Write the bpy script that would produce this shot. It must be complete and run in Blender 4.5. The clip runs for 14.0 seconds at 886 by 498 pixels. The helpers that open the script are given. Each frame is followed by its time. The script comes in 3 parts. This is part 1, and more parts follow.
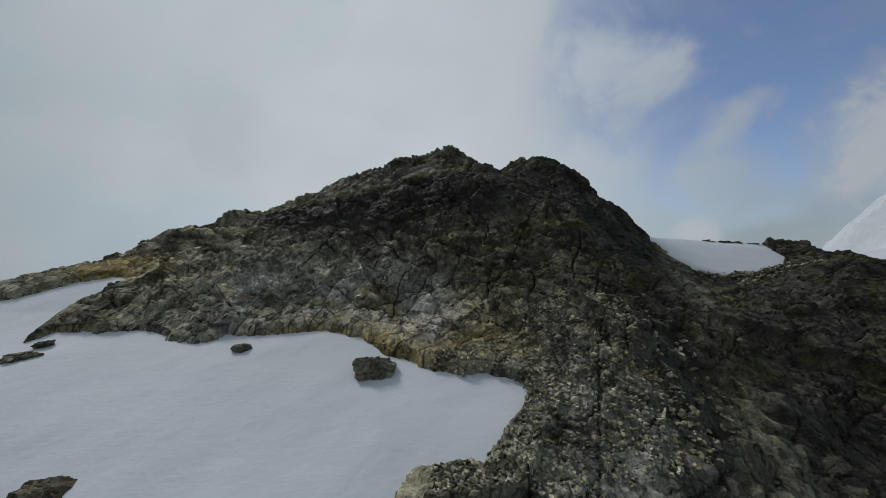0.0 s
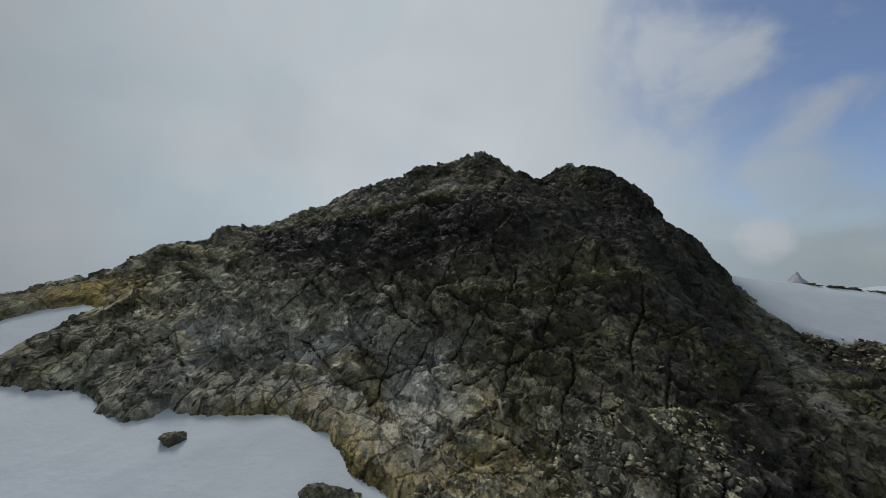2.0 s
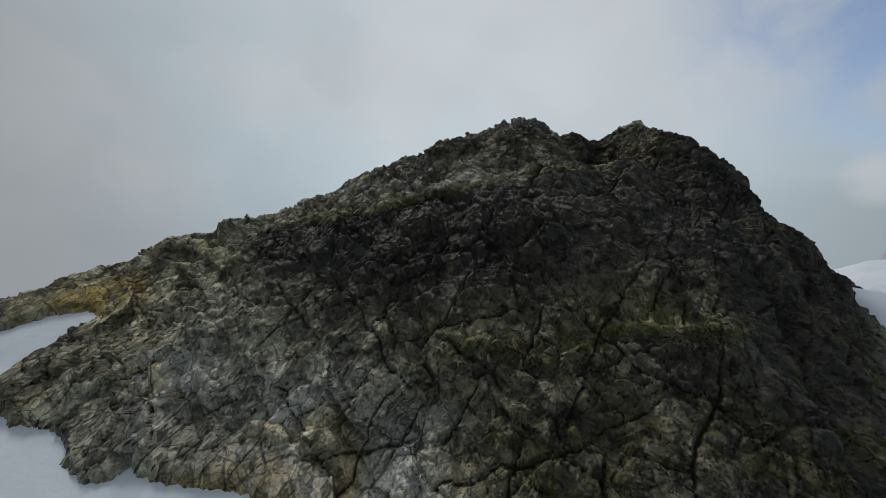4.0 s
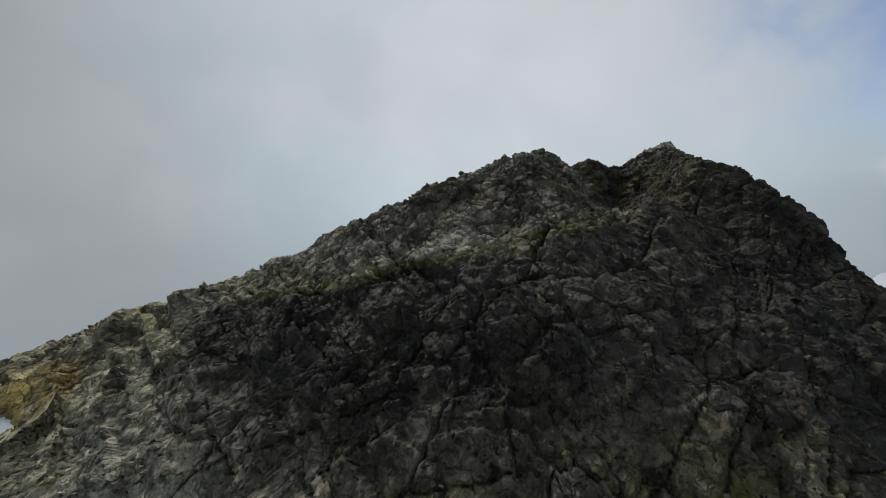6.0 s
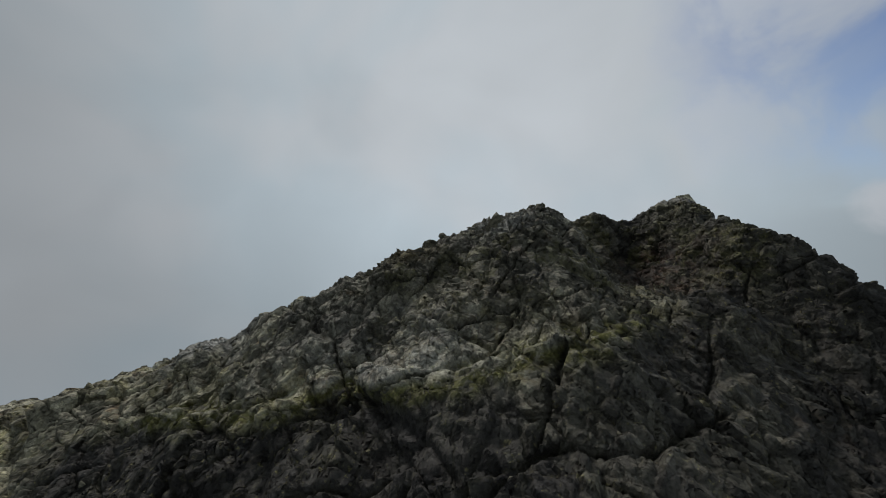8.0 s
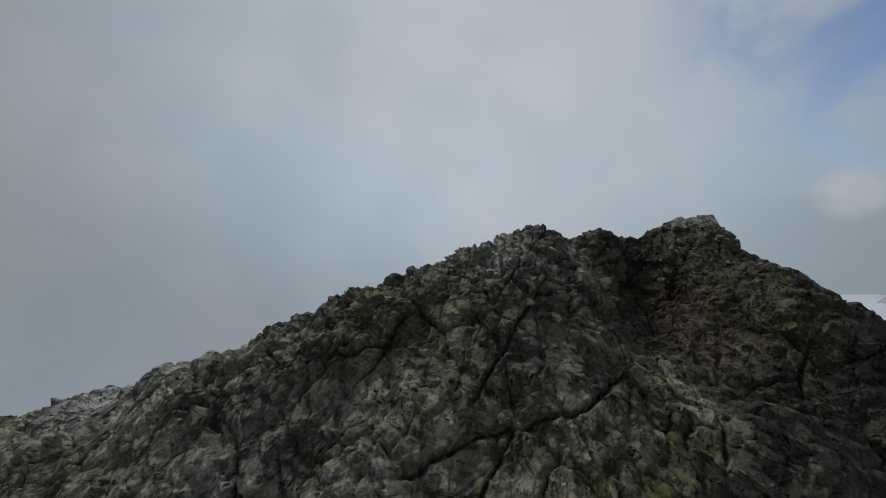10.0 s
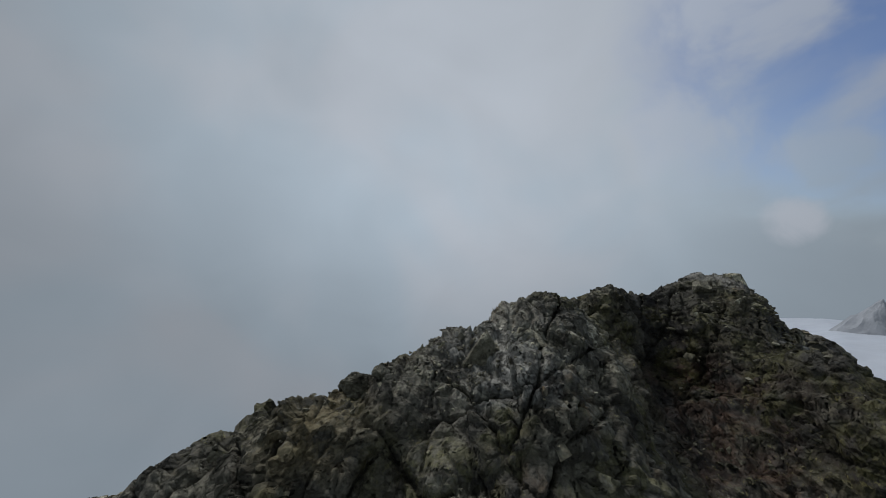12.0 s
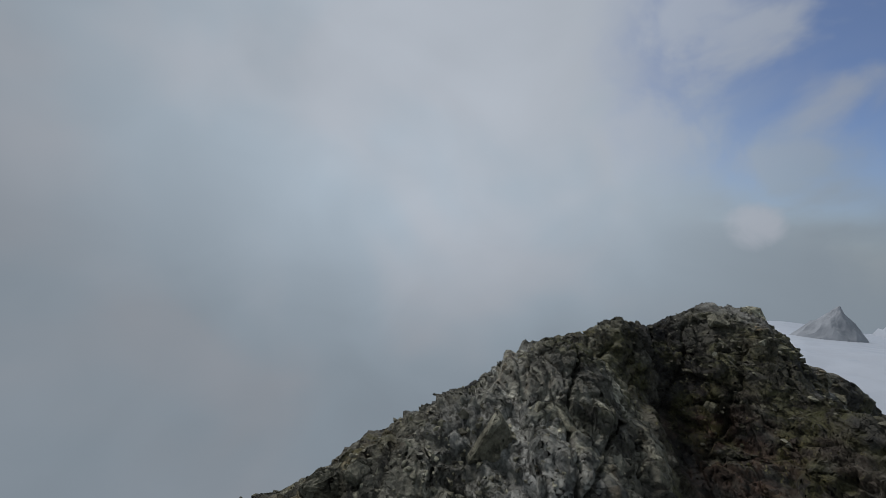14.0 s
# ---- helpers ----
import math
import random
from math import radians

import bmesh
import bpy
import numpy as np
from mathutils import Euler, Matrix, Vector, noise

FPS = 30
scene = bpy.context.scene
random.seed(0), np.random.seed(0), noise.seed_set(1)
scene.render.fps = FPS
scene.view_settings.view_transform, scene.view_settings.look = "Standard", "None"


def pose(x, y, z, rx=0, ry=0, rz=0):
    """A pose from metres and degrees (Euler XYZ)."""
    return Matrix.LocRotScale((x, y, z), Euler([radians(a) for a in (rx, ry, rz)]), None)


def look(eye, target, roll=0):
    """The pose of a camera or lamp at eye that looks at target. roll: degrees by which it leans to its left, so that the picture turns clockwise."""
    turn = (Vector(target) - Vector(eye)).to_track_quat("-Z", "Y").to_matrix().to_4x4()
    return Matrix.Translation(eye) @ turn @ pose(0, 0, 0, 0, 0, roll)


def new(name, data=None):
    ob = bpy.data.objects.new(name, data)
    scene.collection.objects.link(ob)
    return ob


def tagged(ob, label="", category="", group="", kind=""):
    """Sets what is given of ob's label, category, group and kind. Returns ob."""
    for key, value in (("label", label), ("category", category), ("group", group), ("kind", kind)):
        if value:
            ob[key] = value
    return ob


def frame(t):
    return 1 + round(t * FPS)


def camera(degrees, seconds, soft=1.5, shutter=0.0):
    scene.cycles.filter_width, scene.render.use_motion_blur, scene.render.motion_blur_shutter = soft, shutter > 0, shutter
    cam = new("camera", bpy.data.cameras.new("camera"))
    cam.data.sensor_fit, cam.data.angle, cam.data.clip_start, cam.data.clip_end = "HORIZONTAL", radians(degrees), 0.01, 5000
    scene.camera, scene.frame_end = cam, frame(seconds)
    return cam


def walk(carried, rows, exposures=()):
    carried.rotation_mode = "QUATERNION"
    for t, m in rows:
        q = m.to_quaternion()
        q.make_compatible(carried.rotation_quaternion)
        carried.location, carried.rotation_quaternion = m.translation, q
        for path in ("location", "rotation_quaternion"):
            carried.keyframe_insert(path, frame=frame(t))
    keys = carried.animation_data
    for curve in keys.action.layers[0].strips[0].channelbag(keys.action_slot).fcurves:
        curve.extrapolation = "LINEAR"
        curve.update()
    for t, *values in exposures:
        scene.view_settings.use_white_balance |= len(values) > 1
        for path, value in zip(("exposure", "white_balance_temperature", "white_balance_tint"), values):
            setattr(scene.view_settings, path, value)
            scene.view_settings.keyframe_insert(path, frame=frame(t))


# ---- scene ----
# ---- the camera and its way ----
cam = camera(100.0, 14.0, soft=0.6)
# seconds, the eye, and its yaw (to the left of +y), pitch and roll in degrees
PATH = [
    (0.0, -0.71, -1.05, 16.31, -0.09, 2.86, -2.44),
    (0.5, 0.1, 2.21, 17.97, 1.2, 2.36, -1.52),
    (1.0, 0.88, 5.21, 19.66, 2.83, 1.99, -0.86),
    (1.5, 1.72, 8.05, 21.31, 4.57, 2.04, -0.29),
    (2.0, 2.48, 10.63, 23.27, 6.34, 1.49, 0.49),
    (2.5, 3.11, 13.09, 25.15, 8.15, -0.23, 1.68),
    (2.7, 3.21, 14.1, 25.81, 8.49, -1.01, 2.04),
    (4.8, 6.71, 25.57, 34.16, 17.62, -9.42, -1.12),
    (5.0, 6.73, 26.75, 34.69, 17.67, -9.16, -1.19),
    (5.5, 6.62, 29.56, 35.8, 17.7, -7.3, -1.62),
    (6.0, 6.48, 32.3, 36.92, 17.75, -5.96, -1.87),
    (6.5, 6.09, 35.43, 38.06, 17.62, -5.44, -1.76),
    (7.0, 5.65, 38.35, 39.01, 17.39, -3.64, -2.1),
    (7.5, 5.08, 40.83, 40.14, 16.55, -1.82, -1.56),
    (8.0, 4.52, 43.66, 41.34, 15.88, -1.32, -1.36),
    (8.2, 4.19, 44.79, 42.03, 15.57, -1.75, -1.31),
    (10.3, 2.12, 55.25, 48.22, 12.53, -8.74, 2.73),
    (10.5, 1.94, 56.06, 48.74, 12.6, -9.64, 2.98),
    (11.0, 1.34, 58.18, 49.82, 11.89, -10.02, 3.34),
    (11.5, 0.45, 60.38, 50.45, 10.2, -7.94, 4.12),
    (12.0, -0.63, 62.94, 50.66, 8.36, -5.12, 4.41),
    (12.5, -1.39, 64.84, 51.34, 7.62, -3.64, 3.93),
    (13.0, -2.08, 66.28, 51.94, 6.71, -3.83, 4.33),
    (13.5, -2.39, 67.31, 52.25, 5.88, -4.65, 5.25),
    (14.0, -2.73, 68.29, 52.61, 4.84, -5.49, 6.21),
]
EXPOSURES = [(0.0, 0.0, 6500, 11), (2.5, 0.0, 6500, 11), (5.0, 0.22, 6600, 12), (6.5, 0.16, 6600, 12), (8.0, 0.0, 6550, 12), (10.5, -0.12, 6300, 13), (14.0, -0.2, 6250, 14)]


def facing(x, y, z, yaw, pitch, roll):
    a, e = radians(yaw), radians(pitch)
    return look((x, y, z), (x - math.sin(a) * math.cos(e), y + math.cos(a) * math.cos(e), z + math.sin(e)), roll)


walk(cam, [(row[0], facing(*row[1:])) for row in PATH], EXPOSURES)


# ---- node helpers ----
class Nodes:
    """Short hand for building a node tree."""

    def __init__(self, tree):
        self.tree = tree
        tree.nodes.clear()

    def add(self, kind, **values):
        n = self.tree.nodes.new(kind)
        for key, v in values.items():
            if key == "mode":
                n.operation = v
            elif key == "blend":
                n.blend_type = v
            elif key == "feature":
                n.feature = v
        return n

    def wire(self, a, b):
        self.tree.links.new(a, b)

    def put(self, socket, v):
        if isinstance(v, (int, float, tuple)):
            socket.default_value = v
        else:
            self.wire(v, socket)

    def math(self, mode, a, b=0.0, c=0.0, clamp=False):
        n = self.add("ShaderNodeMath", mode=mode)
        n.use_clamp = clamp
        for s, v in zip(n.inputs, (a, b, c)):
            self.put(s, v)
        return n.outputs[0]

    def vmath(self, mode, a, b=(0.0, 0.0, 0.0), out=0):
        n = self.add("ShaderNodeVectorMath", mode=mode)
        self.put(n.inputs[0], a)
        self.put(n.inputs[1], b)
        return n.outputs[out]

    def noise(self, vec, scale, detail=4.0, rough=0.55, warp=0.0):
        n = self.add("ShaderNodeTexNoise")
        self.put(n.inputs["Vector"], vec)
        n.inputs["Scale"].default_value, n.inputs["Detail"].default_value = scale, detail
        n.inputs["Roughness"].default_value, n.inputs["Distortion"].default_value = rough, warp
        return n.outputs[0]

    def voronoi(self, vec, scale, feature="F1", out="Distance"):
        n = self.add("ShaderNodeTexVoronoi", feature=feature)
        self.put(n.inputs["Vector"], vec)
        n.inputs["Scale"].default_value = scale
        return n.outputs[out]

    def ramp(self, v, lo, hi, a=0.0, b=1.0):
        n = self.add("ShaderNodeMapRange")
        n.interpolation_type = "SMOOTHSTEP"
        for i, s in enumerate((v, lo, hi, a, b)):
            self.put(n.inputs[i], s)
        return n.outputs[0]

    def mix(self, f, a, b, blend="MIX"):
        n = self.add("ShaderNodeMix", blend=blend)
        n.data_type = "RGBA"
        self.put(n.inputs[0], f)
        for s, v in ((n.inputs[6], a), (n.inputs[7], b)):
            self.put(s, (*v, 1.0) if isinstance(v, tuple) and len(v) == 3 else v)
        return n.outputs[2]

    def bump(self, height, distance, strength=1.0, normal=None):
        n = self.add("ShaderNodeBump")
        n.inputs["Strength"].default_value, n.inputs["Distance"].default_value = strength, distance
        self.wire(height, n.inputs["Height"])
        if normal:
            self.wire(normal, n.inputs["Normal"])
        return n.outputs[0]


def way(azimuth, elevation):
    """A direction: degrees to the right of +y, and up."""
    a, e = radians(azimuth), radians(elevation)
    return (math.sin(a) * math.cos(e), math.cos(a) * math.cos(e), math.sin(e))


# ---- sky, cloud and sun ----
SUN_AZ, SUN_EL = -48.0, 46.0


def make_world():
    world = bpy.data.worlds.new("sky")
    scene.world = world
    world.use_nodes = True
    n = Nodes(world.node_tree)
    d = n.add("ShaderNodeTexCoord").outputs["Generated"]
    d = n.vmath("NORMALIZE", d)
    sky = n.add("ShaderNodeTexSky")
    sky.sky_type, sky.sun_disc = "NISHITA", False
    sky.sun_elevation, sky.sun_rotation, sky.altitude = radians(SUN_EL), radians(SUN_AZ), 1800.0
    blue = n.mix(1.0, sky.outputs[0], (0.090, 0.096, 0.108), "MULTIPLY")
    # layered cloud: bright where the sun stands behind it, greyer away from it
    sunward = n.vmath("DOT_PRODUCT", d, way(-8, 36), out="Value")
    flat = n.vmath("MULTIPLY", d, (1.0, 1.0, 1.15))
    large = n.noise(flat, 1.7, 3.0, 0.5, 0.3)
    small = n.noise(flat, 4.0, 4.0, 0.45, 0.5)
    glow = n.ramp(sunward, 0.40, 1.02, 0.25, 0.51)
    grain = n.math("MULTIPLY_ADD", large, 0.30, n.math("MULTIPLY_ADD", small, 0.20, 0.75))
    level = n.add("ShaderNodeSeparateXYZ")
    n.wire(d, level.inputs[0])
    fog = n.ramp(level.outputs[2], 0.40, -0.05, 1.0, 1.22)
    value = n.math("MULTIPLY", n.math("MULTIPLY", glow, grain), fog)
    tint = n.mix(n.ramp(large, 0.4, 0.62), (0.83, 0.985, 1.08), (0.90, 0.985, 1.045))
    cloud = n.mix(1.0, tint, value, "MULTIPLY")
    # the cloud is torn open towards the right of the mountain
    gap = n.vmath("DOT_PRODUCT", d, way(48, 24), out="Value")
    torn = n.math("ADD", gap, n.math("MULTIPLY_ADD", small, 0.20, n.math("MULTIPLY_ADD", large, 0.20, -0.19)))
    opening = n.ramp(torn, 0.855, 1.02, 0.0, 0.88)
    puffs = n.ramp(n.noise(flat, 4.0, 5.0, 0.5, 0.3), 0.46, 0.66)
    opening = n.math("MULTIPLY", opening, n.math("SUBTRACT", 1.0, n.math("MULTIPLY", puffs, 0.75)))
    # two bright heads of cumulus low in the gap
    ragged = n.math("MULTIPLY_ADD", n.noise(d, 11.0, 5.0, 0.55, 0.4), 0.0090, -0.0045)
    for azimuth, elevation, size in ((34.5, 2.5, 0.9990), (52.0, 11.0, 0.9925)):
        near = n.math("ADD", n.vmath("DOT_PRODUCT", d, way(azimuth, elevation), out="Value"), n.math("MULTIPLY", ragged, (1 - size) * 400))
        head = n.ramp(near, size - (1 - size) * 0.6, 1.0, 0.0, 1.0)
        cloud = n.mix(n.math("MULTIPLY", head, 0.4), cloud, (0.56, 0.57, 0.60))
        opening = n.math("MULTIPLY", opening, n.math("SUBTRACT", 1.0, n.math("MULTIPLY", head, 0.9)))
    colour = n.mix(opening, cloud, blue)
    out = n.add("ShaderNodeOutputWorld")
    bg = n.add("ShaderNodeBackground")
    n.wire(colour, bg.inputs[0])
    n.wire(bg.outputs[0], out.inputs[0])


make_world()
sun = new("sun", bpy.data.lights.new("sun", "SUN"))
sun.data.energy, sun.data.angle, sun.data.color = 1.5, radians(14.0), (1.0, 0.965, 0.92)
sun.matrix_world = look((0, 0, 0), [-c for c in way(SUN_AZ, SUN_EL)])


# ---- materials ----
def material(name):
    m = bpy.data.materials.new(name)
    m.use_nodes = True
    n = Nodes(m.node_tree)
    out = n.add("ShaderNodeOutputMaterial")
    bsdf = n.add("ShaderNodeBsdfPrincipled")
    n.wire(bsdf.outputs[0], out.inputs[0])
    p = n.add("ShaderNodeTexCoord").outputs["Object"]
    return m, n, bsdf, p


def attribute(n, name):
    a = n.add("ShaderNodeAttribute")
    a.attribute_name = name
    return a.outputs["Fac"]


def broken(n, vec, scale):
    """Angular pieces: a tone of their own, tilted faces, and joints between them."""
    v = n.add("ShaderNodeTexVoronoi", feature="F1")
    n.put(v.inputs["Vector"], vec)
    v.inputs["Scale"].default_value = scale
    lean = n.vmath("SUBTRACT", v.outputs["Color"], (0.5, 0.5, 0.5))
    face = n.vmath("DOT_PRODUCT", n.vmath("SUBTRACT", vec, v.outputs["Position"]), lean, out="Value")
    parts = n.add("ShaderNodeSeparateColor")
    n.wire(v.outputs["Color"], parts.inputs[0])
    joint = n.voronoi(vec, scale, "DISTANCE_TO_EDGE")
    return parts.outputs[0], parts.outputs[1], face, joint


def rock_material(name, local=False, darkest=0.5, palest=1.7):
    """Grey-green schist with ochre lichen, black lichen streaks, painted shade and pale fresh scars."""
    m, n, bsdf, p = material(name)
    p = n.add("ShaderNodeNewGeometry").outputs["Position"]
    bed = n.add("ShaderNodeMapping")
    n.wire(p, bed.inputs[0])
    bed.inputs["Rotation"].default_value = (radians(-12), radians(22), radians(8))
    bed.inputs["Scale"].default_value = (0.85, 0.72, 0.92)
    wander = n.vmath("SUBTRACT", n.add_colour(p, 0.9), (0.5, 0.5, 0.5))
    fray = n.vmath("SUBTRACT", n.add_colour(p, 4.0), (0.5, 0.5, 0.5))
    q = n.vmath("ADD", bed.outputs[0], n.vmath("ADD", n.vmath("MULTIPLY", wander, (0.5, 0.5, 0.5)), n.vmath("MULTIPLY", fray, (0.12, 0.12, 0.12))))
    big = n.noise(p, 0.09, 4.0, 0.6, 0.6)
    mid = n.noise(q, 0.5, 7.0, 0.65, 0.4)
    fine = n.noise(p, 6.0, 5.0, 0.65)
    tone_a, hue_a, face_a, joint_a = broken(n, q, 0.38)
    tone_b, hue_b, face_b, joint_b = broken(n, q, 1.4)
    tone_c, hue_c, face_c, joint_c = broken(n, q, 4.0)
    c = n.mix(n.ramp(mid, 0.34, 0.66), (0.105, 0.101, 0.082), (0.285, 0.277, 0.235))
    c = n.mix(n.math("MULTIPLY", hue_a, 0.4), c, (0.30, 0.29, 0.25))
    c = n.mix(n.math("MULTIPLY", hue_b, 0.4), c, (0.10, 0.090, 0.070))
    green = n.math("MULTIPLY", n.ramp(big, 0.42, 0.62), n.ramp(n.noise(p, 0.7, 5.0, 0.65), 0.42, 0.62))
    c = n.mix(n.math("MULTIPLY", green, 0.55), c, (0.165, 0.150, 0.062))
    rust = n.math("MULTIPLY", n.ramp(n.noise(p, 0.16, 4.0, 0.6, 0.5), 0.55, 0.68), n.ramp(n.noise(p, 1.1, 5.0, 0.7), 0.45, 0.62))
    c = n.mix(n.math("MULTIPLY", rust, 0.55), c, (0.175, 0.100, 0.045))
    blackened = 0.0
    if not local:
        c = n.mix(1.0, c, n.mix(n.ramp(attribute(n, "tone"), 0.2, 0.8), (0.40, 0.40, 0.40), (1.65, 1.65, 1.62)), "MULTIPLY")
        # black for the lichen band, and for shade painted on flank and hollows
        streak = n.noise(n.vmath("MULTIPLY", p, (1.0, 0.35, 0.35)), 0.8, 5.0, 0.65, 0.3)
        blackened = n.math("MULTIPLY", attribute(n, "lichen_and_shade"), n.ramp(streak, 0.30, 0.60, 0.84, 0.98))
        c = n.mix(blackened, c, (0.025, 0.024, 0.026))
        stain = n.ramp(n.noise(p, 0.5, 5.0, 0.7, 0.5), 0.38, 0.60)
        c = n.mix(n.math("MULTIPLY", attribute(n, "rust"), stain), c, (0.085, 0.042, 0.026))
        tufts = n.ramp(n.noise(p, 1.1, 5.0, 0.7, 0.4), 0.40, 0.56)
        c = n.mix(n.math("MULTIPLY", attribute(n, "moss"), tufts), c, (0.085, 0.085, 0.028))
        spots = n.ramp(n.noise(p, 0.75, 5.0, 0.7, 0.6), 0.34, 0.52)
        c = n.mix(n.math("MULTIPLY", attribute(n, "ochre"), spots), c, (0.285, 0.215, 0.075))
        c = n.mix(n.math("MULTIPLY", attribute(n, "pale"), n.ramp(mid, 0.32, 0.6, 0.5, 0.95)), c, (0.355, 0.36, 0.375))
    else:
        island = n.add("ShaderNodeNewGeometry").outputs["Random Per Island"]
        c = n.mix(1.0, c, n.mix(island, (darkest, darkest, darkest), (palest, palest, palest * 0.97)), "MULTIPLY")
    lichen = n.math("MULTIPLY", n.ramp(n.noise(p, 2.6, 5.0, 0.75), 0.57, 0.68), n.ramp(big, 0.40, 0.55))
    c = n.mix(n.math("MULTIPLY", lichen, 0.55), c, (0.26, 0.24, 0.10))
    # each piece weathers to its own shade; soil and moss sit in the joints
    for tone, lo, hi in ((tone_a, 0.66, 1.36), (tone_b, 0.74, 1.28), (tone_c, 0.86, 1.15)):
        c = n.mix(1.0, c, n.mix(tone, (lo, lo, lo), (hi, hi, hi)), "MULTIPLY")
    flecks = n.ramp(n.noise(n.vmath("MULTIPLY", q, (1.0, 2.2, 2.2)), 7.0, 4.0, 0.7), 0.63, 0.70)
    c = n.mix(n.math("MULTIPLY", flecks, 0.3), c, (0.36, 0.355, 0.345))
    seam = n.voronoi(n.vmath("MULTIPLY", q, (0.6, 1.0, 1.0)), 0.17, "DISTANCE_TO_EDGE")
    patchy = n.ramp(n.noise(p, 0.55, 4.0, 0.6), 0.42, 0.58, 0.0, 1.0)
    lines = n.math("MULTIPLY", n.ramp(joint_b, 0.006, 0.030, 1.0, 0.0), patchy)
    soil = n.math("SUBTRACT", 1.0, n.math("MULTIPLY", n.ramp(joint_a, 0.0, 0.035, 0.25, 1.0), n.ramp(seam, 0.003, 0.012, 0.25, 1.0)))
    soil = n.math("MAXIMUM", soil, n.math("MULTIPLY", lines, 0.8))
    soil = n.math("MULTIPLY", soil, n.ramp(n.noise(p, 0.4, 4.0, 0.6), 0.38, 0.60, 0.2, 1.0))
    c = n.mix(n.math("MULTIPLY", soil, 0.8), c, (0.035, 0.033, 0.024))
    # the dark of the deep open cracks is painted into the colour
    if not local:
        c = n.mix(n.ramp(attribute(n, "crack_shade"), 0.25, 0.75, 0.0, 0.85), c, (0.024, 0.023, 0.017))
    c = n.mix(1.0, c, n.mix(n.ramp(fine, 0.3, 0.7), (0.72, 0.72, 0.72), (1.28, 1.28, 1.28)), "MULTIPLY")
    c = n.mix(1.0, c, (1.20, 1.19, 1.07), "MULTIPLY")
    n.wire(c, bsdf.inputs["Base Color"])
    n.put(bsdf.inputs["Roughness"], n.math("SUBTRACT", n.ramp(mid, 0.3, 0.7, 0.68, 0.92), n.math("MULTIPLY", blackened, 0.12)))
    bsdf.inputs["Specular IOR Level"].default_value = 0.18
    h = n.bump(face_a, 1.4, 1.0)
    h = n.bump(face_b, 1.7, 1.0, h)
    h = n.bump(face_c, 0.8, 1.0, h)
    h = n.bump(n.ramp(joint_a, 0.0, 0.05), 0.10, 1.0, h)
    h = n.bump(n.ramp(seam, 0.0, 0.03), 0.10, 1.0, h)
    h = n.bump(n.noise(q, 2.2, 6.0, 0.68, 0.3), 0.10, 1.0, h)
    h = n.bump(n.noise(p, 9.0, 5.0, 0.7), 0.035, 1.0, h)
    n.wire(h, bsdf.inputs["Normal"])
    return m


def noise_colour(self, vec, scale):
    n = self.add("ShaderNodeTexNoise")
    self.put(n.inputs["Vector"], vec)
    n.inputs["Scale"].default_value, n.inputs["Detail"].default_value = scale, 3.0
    return n.outputs[1]


Nodes.add_colour = noise_colour


def snow_material(name, tint=(0.60, 0.65, 0.71), crevasse=False):
    """Old wind-packed snow with faint melt ripples and dust."""
    m, n, bsdf, p = material(name)
    ripple = n.noise(n.vmath("MULTIPLY", p, (1.0, 2.2, 1.0)), 1.1, 5.0, 0.6)
    wide = n.noise(p, 0.07, 4.0, 0.55, 0.4)
    c = n.mix(n.ramp(wide, 0.35, 0.65), tint, tuple(v * 0.93 for v in tint))
    dust = n.ramp(n.noise(p, 0.35, 6.0, 0.7, 0.5), 0.60, 0.78)
    c = n.mix(n.math("MULTIPLY", dust, 0.12), c, (0.42, 0.40, 0.37))
    if crevasse:
        lines = n.noise(n.vmath("MULTIPLY", p, (1.0, 0.35, 1.0)), 0.08, 5.0, 0.65, 0.8)
        c = n.mix(n.math("MULTIPLY", n.ramp(lines, 0.54, 0.66), 0.35), c, (0.42, 0.48, 0.55))
    n.wire(c, bsdf.inputs["Base Color"])
    bsdf.inputs["Roughness"].default_value = 0.75
    bsdf.inputs["Specular IOR Level"].default_value = 0.25
    h = n.bump(ripple, 0.10, 0.35)
    n.wire(n.bump(n.noise(p, 0.35, 4.0), 0.5, 0.3, h), bsdf.inputs["Normal"])
    return m


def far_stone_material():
    """Pale grey rock, its colour lightened and blued to stand in for distance haze."""
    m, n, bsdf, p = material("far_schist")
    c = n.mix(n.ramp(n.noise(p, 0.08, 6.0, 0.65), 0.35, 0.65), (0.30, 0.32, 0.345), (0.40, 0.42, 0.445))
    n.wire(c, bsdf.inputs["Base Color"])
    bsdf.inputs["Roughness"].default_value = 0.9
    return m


ROCK = rock_material("schist")
STONE = rock_material("loose_schist", True)
SCREE_STONE = rock_material("scree_schist", True, 0.8, 2.2)
DARK_STONE = rock_material("weathered_schist", True, 0.3, 1.15)
# a darker copy of the loose schist, for the gully stones
BLACK_STONE = rock_material("darkened_schist", True, 0.16, 0.7)
SNOW = snow_material("old_snow")
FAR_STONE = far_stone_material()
ICE = snow_material("glacier_snow", (0.56, 0.60, 0.65), True)


# ---- noise for the relief ----
def hashed(ix, iy, iz, seed):
    h = (ix * 374761393 + iy * 668265263 + iz * 2147483647 + seed * 1274126177) & 0xFFFFFFFF
    h = ((h ^ (h >> 13)) * 1274126177) & 0xFFFFFFFF
    h = ((h ^ (h >> 16)) * 2246822519) & 0xFFFFFFFF
    return (h ^ (h >> 15)) & 0xFFFFFFFF


